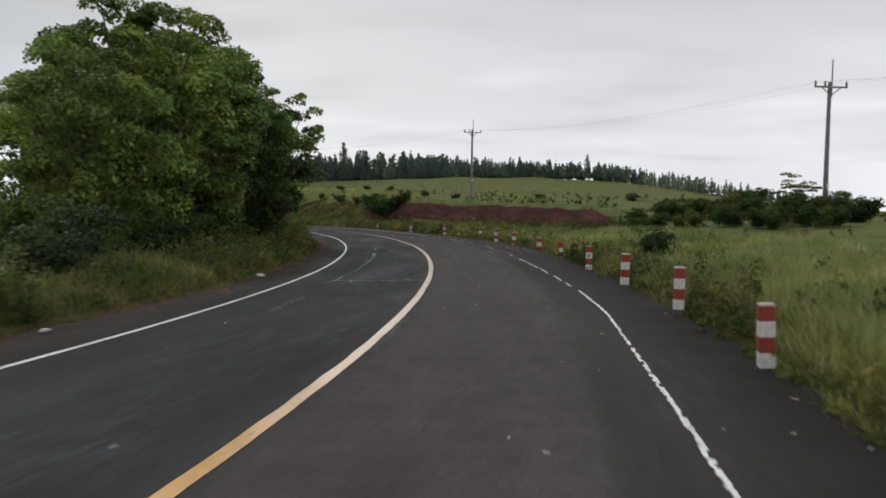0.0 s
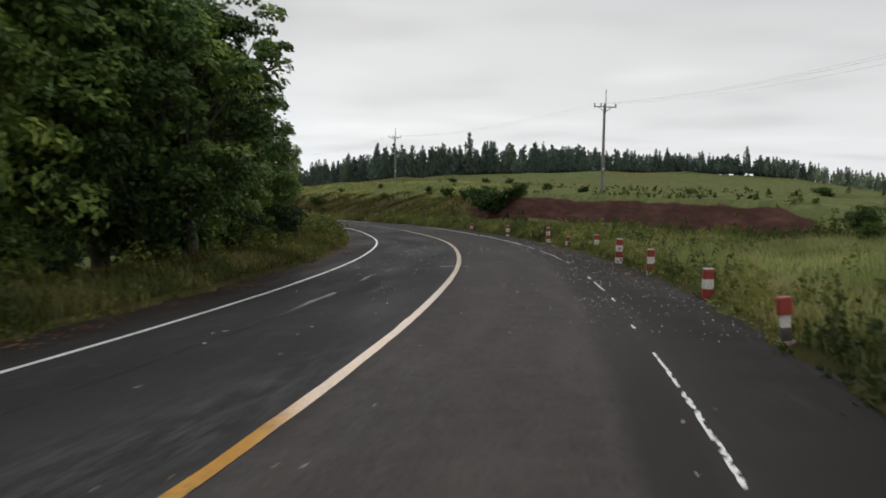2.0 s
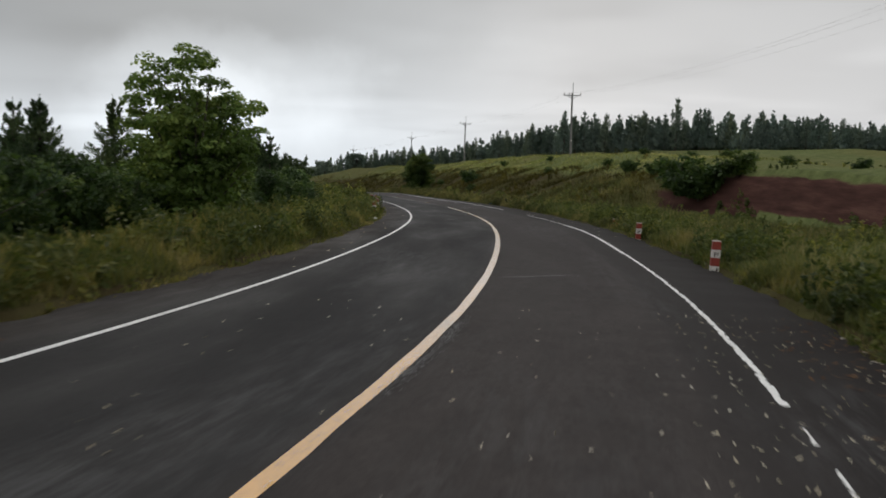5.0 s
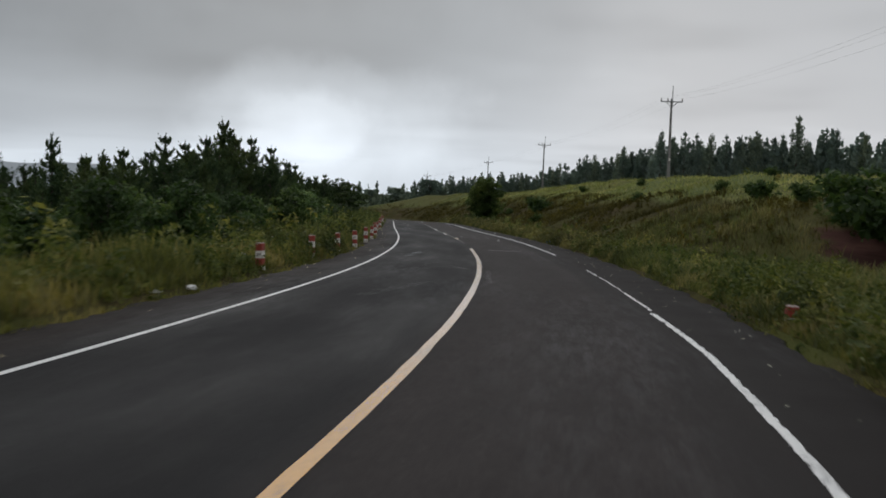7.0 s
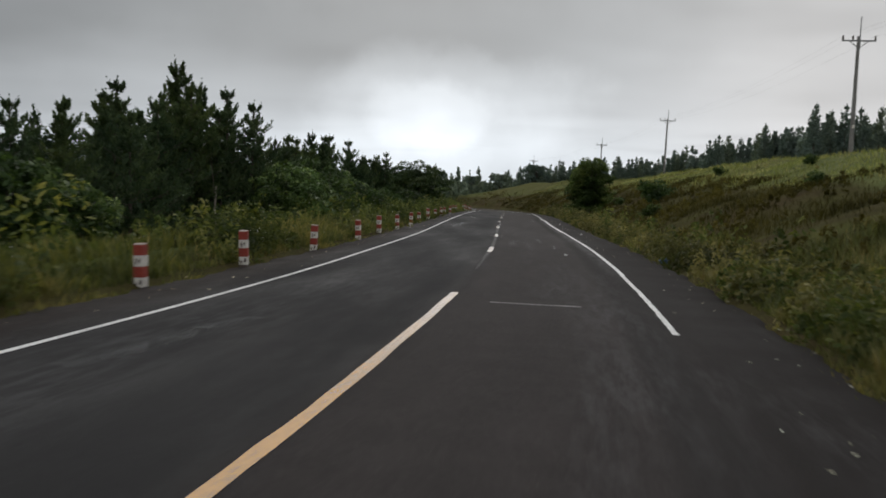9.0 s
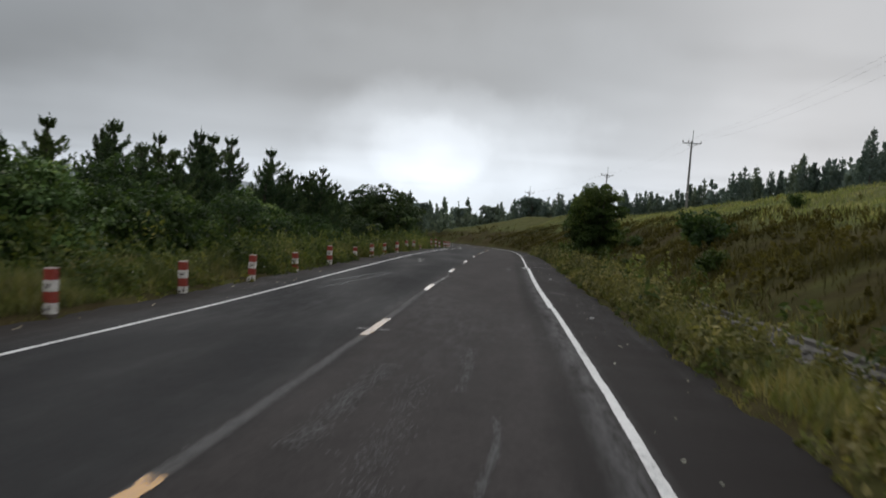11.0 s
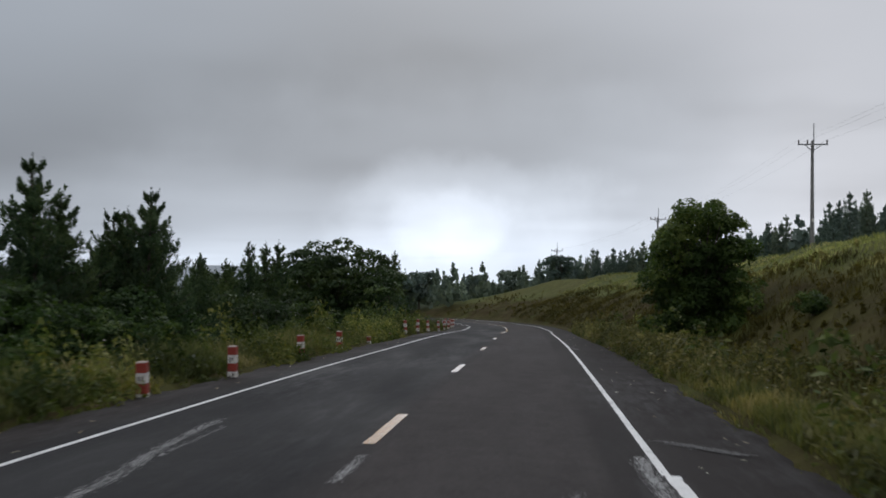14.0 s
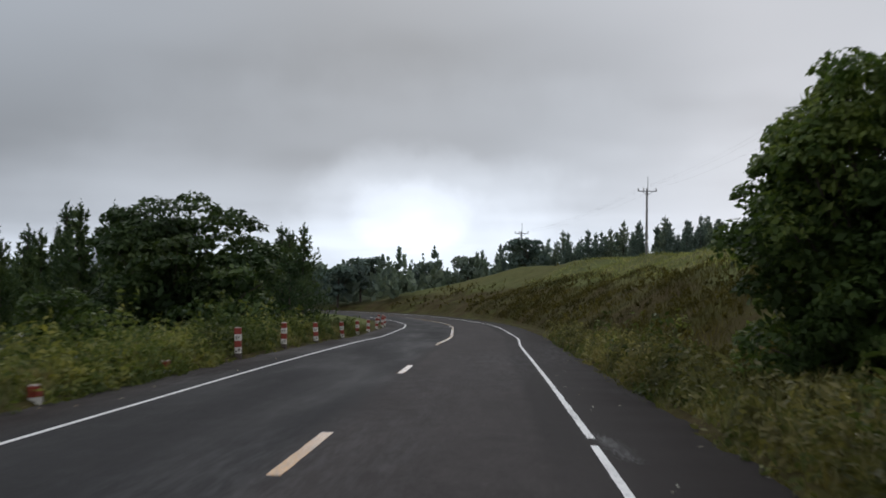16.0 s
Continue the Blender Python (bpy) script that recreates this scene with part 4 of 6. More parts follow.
def broad_tree(name, height, spread, seed, clumps=90, leaves=150, leaf=0.17, low=0.12, material=None, clump_r=0.85, inner=0.25, squash=1.0, flat=0.75, core=0.0, boxy=0.0):
    """A tapered trunk with limbs, and a crown of leaf clumps at the limbs' ends."""
    rng, py = np.random.default_rng(seed), random.Random(seed)
    root = new(name)
    bm = bmesh.new()
    top = Vector((py.uniform(-.3, .3), py.uniform(-.3, .3), height * 0.72))
    trunk = [Vector((0, 0, -0.4)), Vector((0.05, 0.02, height * 0.2)), Vector((top.x * .5, top.y * .5, height * 0.45)), top]
    limb_mesh(bm, trunk, 0.028 * height, 0.008 * height, 9)
    crown_c, rad = Vector((0, 0, height * (0.5 + low * 0.5))), Vector((spread, spread, height * (0.5 - low * 0.5)))
    cents = []
    lump = [(Vector((py.gauss(0, 1), py.gauss(0, 1), py.gauss(0, 1))).normalized(), py.uniform(-0.40, 0.27)) for _ in range(16)]
    while len(cents) < clumps:
        d = Vector((py.gauss(0, 1), py.gauss(0, 1), py.gauss(0.15, 1))).normalized()
        if boxy:
            k = (1 - abs(d.z) ** boxy) ** (1 / boxy) / max(1e-3, math.hypot(d.x, d.y))
            d = Vector((d.x * k, d.y * k, d.z))
        swell = 1 + sum(a * max(0, min(1, d.dot(v))) ** 6 for v, a in lump)
        f = py.uniform(0.80, 1.0) if py.random() > inner else py.uniform(0.35, 0.8)
        p = crown_c + Vector((d.x * rad.x, d.y * rad.y, d.z * rad.z * squash)) * (f * swell)
        if p.z > 0.25:
            cents.append(p)
    for p in cents[::3]:
        z0 = min(max(p.z * 0.5, height * 0.12), height * 0.62)
        st = Vector((top.x * z0 / height, top.y * z0 / height, z0))
        mid = st.lerp(p, 0.5) + Vector((0, 0, -0.05 * height))
        limb_mesh(bm, [st, mid, p], 0.009 * height, 0.0022 * height, 5)
    part("trunk", bm, BARK, root)
    C = np.array([tuple(p) for p in cents])
    idx = rng.integers(0, len(C), clumps * leaves)
    g = rng.normal(size=(len(idx), 3))
    g[:, 2] = np.where(g[:, 2] < -0.25, -0.5 * g[:, 2], g[:, 2])
    g *= (rng.uniform(0.35, 1, size=(len(idx), 1)) ** 0.4) / (np.linalg.norm(g, axis=1)[:, None] + 1e-9)
    size = clump_r * rng.uniform(0.6, 1.25, len(C))[idx][:, None]
    pts = C[idx] + g * size * np.array([1, 1, flat])
    keep = pts[:, 2] > 0.05
    pts, g = pts[keep], g[keep]
    # shaded leaf bundles deep inside close the crown
    deep = np.repeat(C, 44, 0) * rng.uniform(0.4, 0.82, size=(len(C) * 44, 1)) * np.array([1.0, 1.0, 1.05]) + rng.normal(size=(len(C) * 44, 3)) * clump_r * 0.4
    deep = deep[deep[:, 2] > 0.2][:len(deep) if core else 0]
    leaves_all = np.concatenate([leaf_quads(rng, pts, leaf, 0.32, g, 1.7, 0.65), leaf_quads(rng, deep, leaf * 1.45, 0.2)])
    crown = new("crown", quads_mesh("crown", leaves_all, material or LEAF))
    crown.parent = root
    return root


def pine_tree(name, height, spread, seed, whorls=15, per=6, plumes=6, needles=16, plume=0.75, needle=0.26, width=0.04, bare_to=0.03, material=None):
    """A young pine: whorls of boughs that bend up at their ends, each set with upright brush-like plumes of needles."""
    rng, py = np.random.default_rng(seed), random.Random(seed)
    root = new(name)
    bm = bmesh.new()
    limb_mesh(bm, [Vector((0, 0, -0.4)), Vector((0.03, 0, height * 0.5)), Vector((0, 0.03, height * 0.96))], 0.016 * height, 0.004 * height, 7)
    starts, ways, lengths = [], [], []
    lopsided = [(py.uniform(0, 6.28), py.uniform(0.1, 0.95), py.uniform(0.5, 0.85)) for _ in range(6)]
    for w in range(whorls):
        f0 = bare_to + (0.92 - bare_to) * (w / (whorls - 1)) ** 0.95
        turn = py.uniform(0, 6.28)
        n = per if f0 < 0.7 else max(3, per - 2)
        for k in range(n):
            f = min(0.94, f0 + py.uniform(-0.02, 0.03))
            a = turn + 6.283 * (k + py.uniform(-.3, .3)) / n
            L = spread * (1 - f) ** 1.02 * py.uniform(0.62, 1.15) + 0.010 * height
            for ga, gf, gs in lopsided:
                if abs(f - gf) < 0.1 and math.cos(a - ga) > 0.3:
                    L *= gs
            st = Vector((0, 0, f * height))
            out = Vector((math.cos(a), math.sin(a), 0))
            across = Vector((-out.y, out.x, 0))
            mid = st + out * (0.55 * L) + Vector((0, 0, (0.05 + 0.25 * f) * L))
            tip = st + out * L + Vector((0, 0, (0.26 + 0.34 * f) * L + 0.06))
            if plumes > 4:
                limb_mesh(bm, [st, mid, tip], 0.0032 * height * (1 - f * 0.6), 0.010, 3)
            for j in range(plumes):
                q = 0.2 + 0.8 * (j + 0.6 * py.random()) / (plumes - 0.4)
                p = st.lerp(mid, q * 2) if q < 0.5 else mid.lerp(tip, min(1, q * 2 - 1))
                p = p + across * py.uniform(-1, 1) * 0.24 * L * (1.1 - q) ** 0.5 + Vector((0, 0, py.uniform(-0.08, 0.02) * L))
                starts.append(tuple(p))
                ways.append(tuple((out * (0.62 - 0.35 * q) + across * py.uniform(-.3, .3) + Vector((0, 0, 0.45 + 0.65 * q))).normalized()))
                lengths.append(plume * py.uniform(0.65, 1.2) * (0.42 + 0.62 * (1 - f)))
    for j in range(9):
        starts.append((0, 0, height * (0.80 + 0.019 * j)))
        ways.append((py.uniform(-.10, .10), py.uniform(-.10, .10), 1))
        lengths.append(plume * 0.75)
    part("trunk", bm, BARK, root)
    S, W, Z = np.repeat(np.array(starts), needles, 0), np.repeat(np.array(ways), needles, 0), np.repeat(np.array(lengths), needles)[:, None]
    u = rng.uniform(0, 1, size=(len(S), 1))
    radial = np.cross(W, rng.normal(size=S.shape))
    radial /= np.linalg.norm(radial, axis=1)[:, None] + 1e-9
    d = W * (0.55 + 0.5 * u) + radial * (0.85 - 0.45 * u) + rng.normal(size=S.shape) * 0.12
    d /= np.linalg.norm(d, axis=1)[:, None]
    side = np.cross(d, rng.normal(size=S.shape))
    side /= np.linalg.norm(side, axis=1)[:, None]
    ln = needle * (1.15 - 0.45 * u) * rng.uniform(0.75, 1.2, size=u.shape) * np.clip(1.6 - S[:, 2:] / height, 0.6, 1.0)
    wd = width * rng.uniform(0.7, 1.3, size=u.shape)
    S = S + W * Z * u
    tri = np.stack([S, S + d * ln * 0.45 - side * wd * 0.5, S + d * ln, S + d * ln * 0.45 + side * wd * 0.5], 1)
    # shaded inner sprays along the trunk keep the crown closed
    m = 26 * whorls
    f = rng.uniform(bare_to, 0.88, m)
    a = rng.uniform(0, 6.283, m)
    r = spread * (1 - f) * rng.uniform(0.05, 0.5, m)
    inner = leaf_quads(rng, np.stack([np.cos(a) * r, np.sin(a) * r, f * height + 0.25 * r], 1), 0.034 * height, 0.2)
    crown = new("crown", quads_mesh("crown", np.concatenate([tri, inner]), material or NEEDLE))
    crown.parent = root
    return root


def plant_out(srcs, spots, label, category, group, seed=5, sink=0.0):
    """Sets the source trees at the first spots and copies of them at the others. Spots: s, lat, scale[, which]."""
    rng, used = random.Random(seed), set()
    for spot in spots:
        s, lat, scale = spot[:3]
        k = spot[3] if len(spot) > 3 else rng.randrange(len(srcs))
        x, y, z = at_road(s, lat)
        m = pose(x, y, z - sink, rng.uniform(-2, 2), rng.uniform(-2, 2), rng.uniform(0, 360)) @ Matrix.Scale(scale, 4)
        src = srcs[k]
        if k in used:
            ob = copy_thing(src, m)
        else:
            used.add(k)
            ob = src
        ob.matrix_basis = m
        tagged(ob, label, category, group)
    for k, src in enumerate(srcs):
        if k not in used:
            for o in (*src.children_recursive, src):
                bpy.data.objects.remove(o)


def far_wood(name, n, seed, spot_fn, label, tall=1.0):
    """Many small far pines in one mesh, each a ragged cone of slanting sprays."""
    rng = np.random.default_rng(seed)
    s, lat = spot_fn(rng, n)
    x, y = place(s, lat)
    z = ground_at(x, y)
    h = rng.uniform(4.2, 7.6, n) * tall
    per = 36
    i = np.repeat(np.arange(n), per)
    f = rng.uniform(0.05, 1.0, len(i)) ** 0.8
    a = rng.uniform(0, 6.283, len(i))
    wide = rng.uniform(0.17, 0.27, n)[i] * h[i]
    r = wide * (1.02 - f) * rng.uniform(0.2, 1.0, len(i))
    out = np.stack([np.cos(a), np.sin(a), 0 * a], 1)
    c = np.stack([x[i] + out[:, 0] * r, y[i] + out[:, 1] * r, z[i] + f * h[i]], 1)
    d = out * rng.uniform(0.3, 0.7, (len(i), 1)) + np.array([0, 0, 1]) * rng.uniform(0.4, 0.9, (len(i), 1))
    side = np.cross(d, rng.normal(size=d.shape))
    side /= np.linalg.norm(side, axis=1)[:, None]
    size = (0.10 + 0.16 * (1 - f))[:, None] * h[i][:, None]
    q = np.stack([c - d * size * 0.5, c + side * size * 0.42, c + d * size * 0.75, c - side * size * 0.42], 1)
    return tagged(new(name, quads_mesh(name, q, HAZED_NEEDLE)), label, "woods", kind="stuff")


def build_trees():
    # the wood on the inside of the bend
    wood = [broad_tree("leafy_tree", 10.0, 3.7, 21, 106, 380, 0.105, 0.05, WOOD_LEAF, 0.74, flat=0.8, core=0.8), broad_tree("leafy_tree", 9.0, 3.4, 22, 98, 380, 0.10, 0.03, WOOD_LEAF, 0.72, flat=0.8, core=0.8),
            broad_tree("leafy_tree", 8.0, 3.0, 23, 84, 370, 0.10, 0.02, LEAF_LIGHT, 0.68, flat=0.8, core=0.8),
            broad_tree("leafy_tree", 6.4, 2.7, 45, 92, 130, 0.095, 0.30, WOOD_LEAF, 0.40, 0.35)]
    spots = [(41.6, -6.3, 1.0, 3), (26.6, -10.0, 0.84, 2), (33.5, -8.4, 0.72, 2), (34.0, -12.8, 0.80, 0), (31.5, -9.6, 1.12, 2), (35.5, -10.2, 1.1, 0), (39.5, -9.6, 1.06, 1), (44, -9.5, 0.98, 0), (48, -9.3, 0.85, 1),
             (51.5, -8.8, 0.80, 0), (41.0, -7.3, 0.80, 0), (46.0, -7.4, 0.66, 1), (56.0, -10.0, 0.78, 1), (59.8, -10.6, 0.76, 1), (56.8, -8.4, 0.65, 1), (53.2, -7.7, 0.36, 2)]
    plant_out(wood, spots, "tall dense dark green broadleaf tree at the road", "tree", "wood at the bend", 3)
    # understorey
    # the first bush's darker leaf carries the shade under the canopy
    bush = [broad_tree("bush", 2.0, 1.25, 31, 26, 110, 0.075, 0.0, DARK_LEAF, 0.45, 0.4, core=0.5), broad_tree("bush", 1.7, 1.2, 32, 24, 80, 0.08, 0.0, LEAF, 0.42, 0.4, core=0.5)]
    rng = random.Random(8)
    spots = [(s + rng.uniform(-1, 1), -7.2 + rng.uniform(-0.7, 0.5), rng.uniform(0.55, 0.95), rng.randrange(2)) for s in np.arange(17, 58, 3.0)]
    spots += [(27.0, 6.6, 0.52, 0), (60, -9.5, 1.2, 0), (66, -9.5, 1.3, 0), (71, -9.8, 1.4, 0), (76, -10, 1.3, 1), (79, -9.4, 1.2, 0), (84, -11, 1.4, 0), (90, -10.5, 1.5, 0), (96, -10.0, 1.6, 0), (101, -9.4, 1.6, 0), (107, -9.4, 1.5, 1), (113, -10.0, 1.7, 0),
              (125, -7.6, 0.5, 1), (131.5, -8.2, 0.5, 0), (143, -9.6, 1.6, 0), (150, -9.6, 1.5, 0), (155.5, -9.4, 1.9, 1), (161.5, -9.0, 1.15, 1), (172, -9.5, 1.3, 0), (184, -9.0, 1.2, 0), (195, -9.5, 1.2, 1)]
    right = [(100.4, 13.0, 1.35, 0), (103.0, 12.9, 1.2, 0), (99, 14.6, 0.8, 0), (109, 13.4, 0.5, 0), (115.1, 14.0, 0.55, 0), (118, 14.6, 0.35, 0), (112, 17.0, 0.4, 0), (155, 10.0, 0.95, 0), (156.6, 10.4, 0.7, 0), (135, 13.5, 0.4, 0), (126, 16, 0.4, 0), (94, 18.5, 0.4, 0),
             (47, 22.5, 0.55, 0), (54, 22.0, 0.6, 0), (60, 27.5, 0.55, 0), (41, 21.0, 0.7, 0), (43.5, 18.6, 0.7, 0), (40.5, 18.0, 0.55, 0), (36, 22.5, 0.6, 0), (33.5, 20.0, 0.5, 0), (67, 31, 0.5, 0), (72, 24.6, 0.4, 0), (49, 33, 0.6, 0), (121, 24, 0.45, 0), (85, 34, 0.6, 0), (104, 36, 0.6, 0), (140, 30, 0.5, 0), (46, 30, 0.7, 0), (39, 26, 0.6, 0), (56, 36, 0.7, 0), (128, 20, 0.35, 0), (108, 22, 0.45, 0), (133, 22, 0.45, 0), (147, 17, 0.35, 0), (160, 15, 0.4, 0), (180, 10.5, 0.45, 0), (196, 10.8, 0.4, 0), (146, 8.4, 0.45, 1), (168, 8.5, 0.35, 1)]
    tall = [broad_tree("thicket", 4.2, 1.9, 33, 36, 82, 0.13, 0.0, UNDER_LEAF, 0.66, 0.3, core=0.5), broad_tree("thicket", 3.8, 1.8, 34, 34, 82, 0.125, 0.0, UNDER_LEAF, 0.62, 0.3, core=0.5)]
    shrubs = [(s + rng.uniform(-1.2, 1.2), rng.uniform(-12.2, -10.6), rng.uniform(0.72, 1.02) * (0.62 if s < 120 else 1.0), 0) for s in np.arange(88, 186, 5.0) if not 119 < s < 137]
    shrubs += [(142.6, -10.2, 0.82, 1), (146.0, -10.0, 1.05, 1), (149.0, -9.4, 0.7, 1), (160.5, -9.8, 0.8, 1), (167.5, -9.6, 0.72, 1), (179.8, -10.4, 0.66, 0), (176.0, -10.2, 0.6, 1), (63.5, -8.4, 0.62, 0), (68.0, -9.6, 0.6, 0), (72.0, -9.0, 0.55, 1), (81, -10.2, 0.55, 0)]
    shrubs += [(s, lat, scale * 0.46, k) for s, lat, scale, k in spots if scale >= 1.3]
    spots = [p for p in spots if p[2] < 1.3]
    plant_out(tall, shrubs, "tall dark green leafy thicket below the road", "thicket", "thickets below the road", 14, 0.3)
    plant_out(bush, spots, "low green bush with small leaves", "bush", "bushes by the road", 4)
    small = [broad_tree("field_bush", 2.0, 1.25, 35, 22, 36, 0.135, 0.0, UNDER_LEAF, 0.45, 0.4, core=0.5), broad_tree("field_bush", 1.7, 1.2, 36, 20, 36, 0.135, 0.0, LEAF, 0.42, 0.4, core=0.5)]
    plant_out(small, right, "dark green bush in the field grass", "bush", "bushes in the field", 24)
    # a dark hedge of shrubs where the red bank ends
    hedge = [broad_tree("shrub", 2.2, 1.7, 37, 34, 90, 0.10, 0.0, UNDER_LEAF, 0.50, 0.35, core=0.5), broad_tree("shrub", 1.9, 1.6, 39, 30, 90, 0.10, 0.0, WEED, 0.48, 0.35, core=0.5)]
    rng = random.Random(41)
    row = [(52.0 - 9.5 * u + rng.uniform(-0.6, 0.6), 14.6 + 6.5 * u + rng.uniform(-0.8, 1.4), rng.uniform(0.40, 0.70), rng.choice((0, 0, 1))) for u in np.linspace(0, 1, 15)]
    row += [(49.5 - 8.0 * u + rng.uniform(-0.8, 0.8), 17.4 + 7.0 * u + rng.uniform(-1.2, 1.6), rng.uniform(0.30, 0.62), rng.choice((0, 0, 1))) for u in np.linspace(0, 1, 10)]
    row += [(48.5 - 9.0 * u + rng.uniform(-0.8, 0.8), 12.4 + 5.5 * u + rng.uniform(-1.0, 1.0), rng.uniform(0.28, 0.48), rng.choice((0, 1))) for u in np.linspace(0, 1, 13)]
    plant_out(hedge, row, "dark green shrub on the rise beside the red bank", "shrub", "shrubs on the rise", 27)
    # light green leafy trees in front of the pines
    leafy = [broad_tree("young_tree", 4.0, 2.0, 38, 60, 150, 0.10, 0.0, WOOD_LEAF, 0.55, 0.3, core=0.6)]
    plant_out(leafy, [(143.0, -12.0, 1.05), (147.5, -12.6, 0.95), (164.8, -12.4, 1.12), (165.8, -10.4, 0.60), (151.5, -11.0, 0.62), (138.9, -10.4, 0.98), (129.0, -13.6, 0.55), (172.5, -11.0, 0.6), (118.0, -11.0, 0.6), (110.0, -11.2, 0.55)],
              "light green leafy young tree in front of the pines", "tree", "leafy trees below the road", 12, 0.2)
    # a bare grey stake before the pines
    bm = bmesh.new()
    limb_mesh(bm, [Vector((0, 0, -0.5)), Vector((0.03, 0.0, 1.3)), Vector((0.05, 0.02, 2.7))], 0.075, 0.055, 8)
    stake = new("stake")
    part("shaft", bm, STAKE, stake)
    bm = bmesh.new()
    limb_mesh(bm, [Vector((0.05, 0.02, 2.7)), Vector((0.0, 0.05, 3.4)), Vector((-0.10, 0.06, 4.3))], 0.035, 0.012, 6)
    part("broken_tip", bm, BARK, stake, "thin brown splintered upper end")
    x, y, z = at_road(135.3, -12.7)
    stake.matrix_basis = pose(x, y, z, 0, -2.0, road_yaw(135.3))
    tagged(stake, "bare grey weathered wooden stake before the dark pines", "stake")
    # single trees
    one = broad_tree("slender_tree", 5.5, 2.2, 48, 150, 110, 0.085, 0.10, LEAF_LIGHT, 0.42, 0.5, core=0.3)
    plant_out([one], [(76.2, -8.5, 0.95)], "slender light green tree with an open crown", "tree", "", 2)
    dome = broad_tree("round_tree", 6.1, 2.0, 42, 175, 190, 0.09, 0.0, UNDER_LEAF, 0.55, 0.3, core=0.5, boxy=3.5)
    plant_out([dome], [(188.3, 8.45, 1.05)], "dense dark green tree at the foot of the slope", "tree", "", 2)
    thorn = broad_tree("flat_tree", 3.3, 1.6, 43, 34, 80, 0.09, 0.16, UNDER_LEAF, 0.45, 0.35, 0.9, 0.4)
    plant_out([thorn], [(42.5, 18.5, 0.70)], "small flat-topped tree in the meadow", "tree", "", 2)
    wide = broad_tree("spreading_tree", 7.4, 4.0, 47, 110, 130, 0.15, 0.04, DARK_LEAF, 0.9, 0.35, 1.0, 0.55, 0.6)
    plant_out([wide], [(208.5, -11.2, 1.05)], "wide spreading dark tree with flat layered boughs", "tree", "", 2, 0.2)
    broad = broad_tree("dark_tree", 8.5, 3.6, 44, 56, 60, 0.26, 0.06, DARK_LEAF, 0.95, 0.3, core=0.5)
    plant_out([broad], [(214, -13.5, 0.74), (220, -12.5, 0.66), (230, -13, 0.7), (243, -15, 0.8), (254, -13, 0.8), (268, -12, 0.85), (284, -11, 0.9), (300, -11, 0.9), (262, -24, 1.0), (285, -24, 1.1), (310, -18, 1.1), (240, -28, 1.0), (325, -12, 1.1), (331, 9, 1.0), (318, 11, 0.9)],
              "wide dark green tree below the road", "tree", "trees below the road", 9, 0.3)
    across = broad_tree("hazy_tree", 6.5, 2.6, 46, 40, 45, 0.36, 0.04, HAZED_NEEDLE, 0.9, 0.3)
    first, rng = True, random.Random(31)
    for yaw in (26.5, 28.2, 30.0, 31.4, 32.6, 34.0, 35.2, 36.6, 38.0, 39.4, 41.0, 35.8, 32.0, 29.0):
        d = rng.uniform(118, 165)
        x, y = -45.8 - d * math.sin(radians(yaw)), 162.3 + d * math.cos(radians(yaw))
        m = pose(x, y, float(ground_at([x], [y])[0]) - 0.2, 0, 0, rng.uniform(0, 360)) @ Matrix.Scale(rng.uniform(0.75, 1.15), 4)
        ob = across if first else copy_thing(across, m)
        ob.matrix_basis, first = m, False
        tagged(ob, "round tree beyond the bend, greyed as by haze", "tree", "trees beyond the bend")
    # pines on the slope below the road
    pines = [pine_tree("pine_tree", 9.0, 4.1, 51, 12, 6, 8, 18, 0.80, 0.30, 0.052), pine_tree("pine_tree", 8.0, 3.9, 52, 11, 6, 8, 18, 0.78, 0.30, 0.052), pine_tree("pine_tree", 10.0, 4.3, 53, 13, 6, 8, 18, 0.85, 0.32, 0.054)]
    rng = random.Random(17)
    spots = [(64.6, -9.8, 0.72, 0), (63.4, -10.6, 0.70, 2), (62.0, -9.2, 0.50, 1), (60, -14, 0.8), (69, -13, 0.55), (72, -14.5, 0.55), (74, -12.0, 0.42), (79, -15, 0.54), (76, -13, 0.45), (82, -12.0, 0.42), (84, -13.5, 0.52), (89, -13, 0.48), (93, -12.4, 0.5), (140, -15.1, 0.88, 2), (123, -19.6, 0.75, 0), (177.6, -14.0, 0.86, 0), (176.5, -12.6, 0.62, 2), (181.0, -13.5, 0.64, 1), (178.6, -12.5, 0.60, 1), (183.6, -13.4, 0.58, 0), (174.8, -12.4, 0.62, 0), (179.3, -11.2, 0.70, 0), (180.0, -12.0, 0.60, 2), (136.5, -14.6, 0.92, 2), (139.2, -13.2, 0.88, 0), (133.4, -14.6, 0.86, 1), (182.2, -12.2, 0.80, 1), (180.2, -12.8, 0.68, 0), (169, -14.3, 0.88, 0), (223, -21.6, 0.95, 0), (135.6, -13.9, 0.86, 0), (138.6, -12.0, 0.78, 0), (137, -12.9, 0.74, 0),
             (130, -15.5, 0.84, 1), (126, -17, 0.74, 0), (114, -17, 0.64, 1), (163, -13.5, 0.80, 0), (147.5, -14.0, 0.70, 0), (151, -13.2, 0.80, 1), (166, -15, 0.82, 2), (173, -13.4, 0.78, 1), (107, -14.5, 0.50, 0), (124.5, -14.5, 0.76, 1), (133, -16.5, 0.84, 0), (153, -14.5, 0.68, 2), (157, -13.0, 0.74, 1), (112.5, -15, 0.60, 0), (119.5, -15, 0.75, 0), (129.5, -15, 0.82, 0), (180.5, -15.5, 0.62, 0), (186, -13.5, 0.50, 0), (156, -14.3, 0.80, 1), (159, -14.6, 0.78, 0), (161, -13.2, 0.66, 2)]
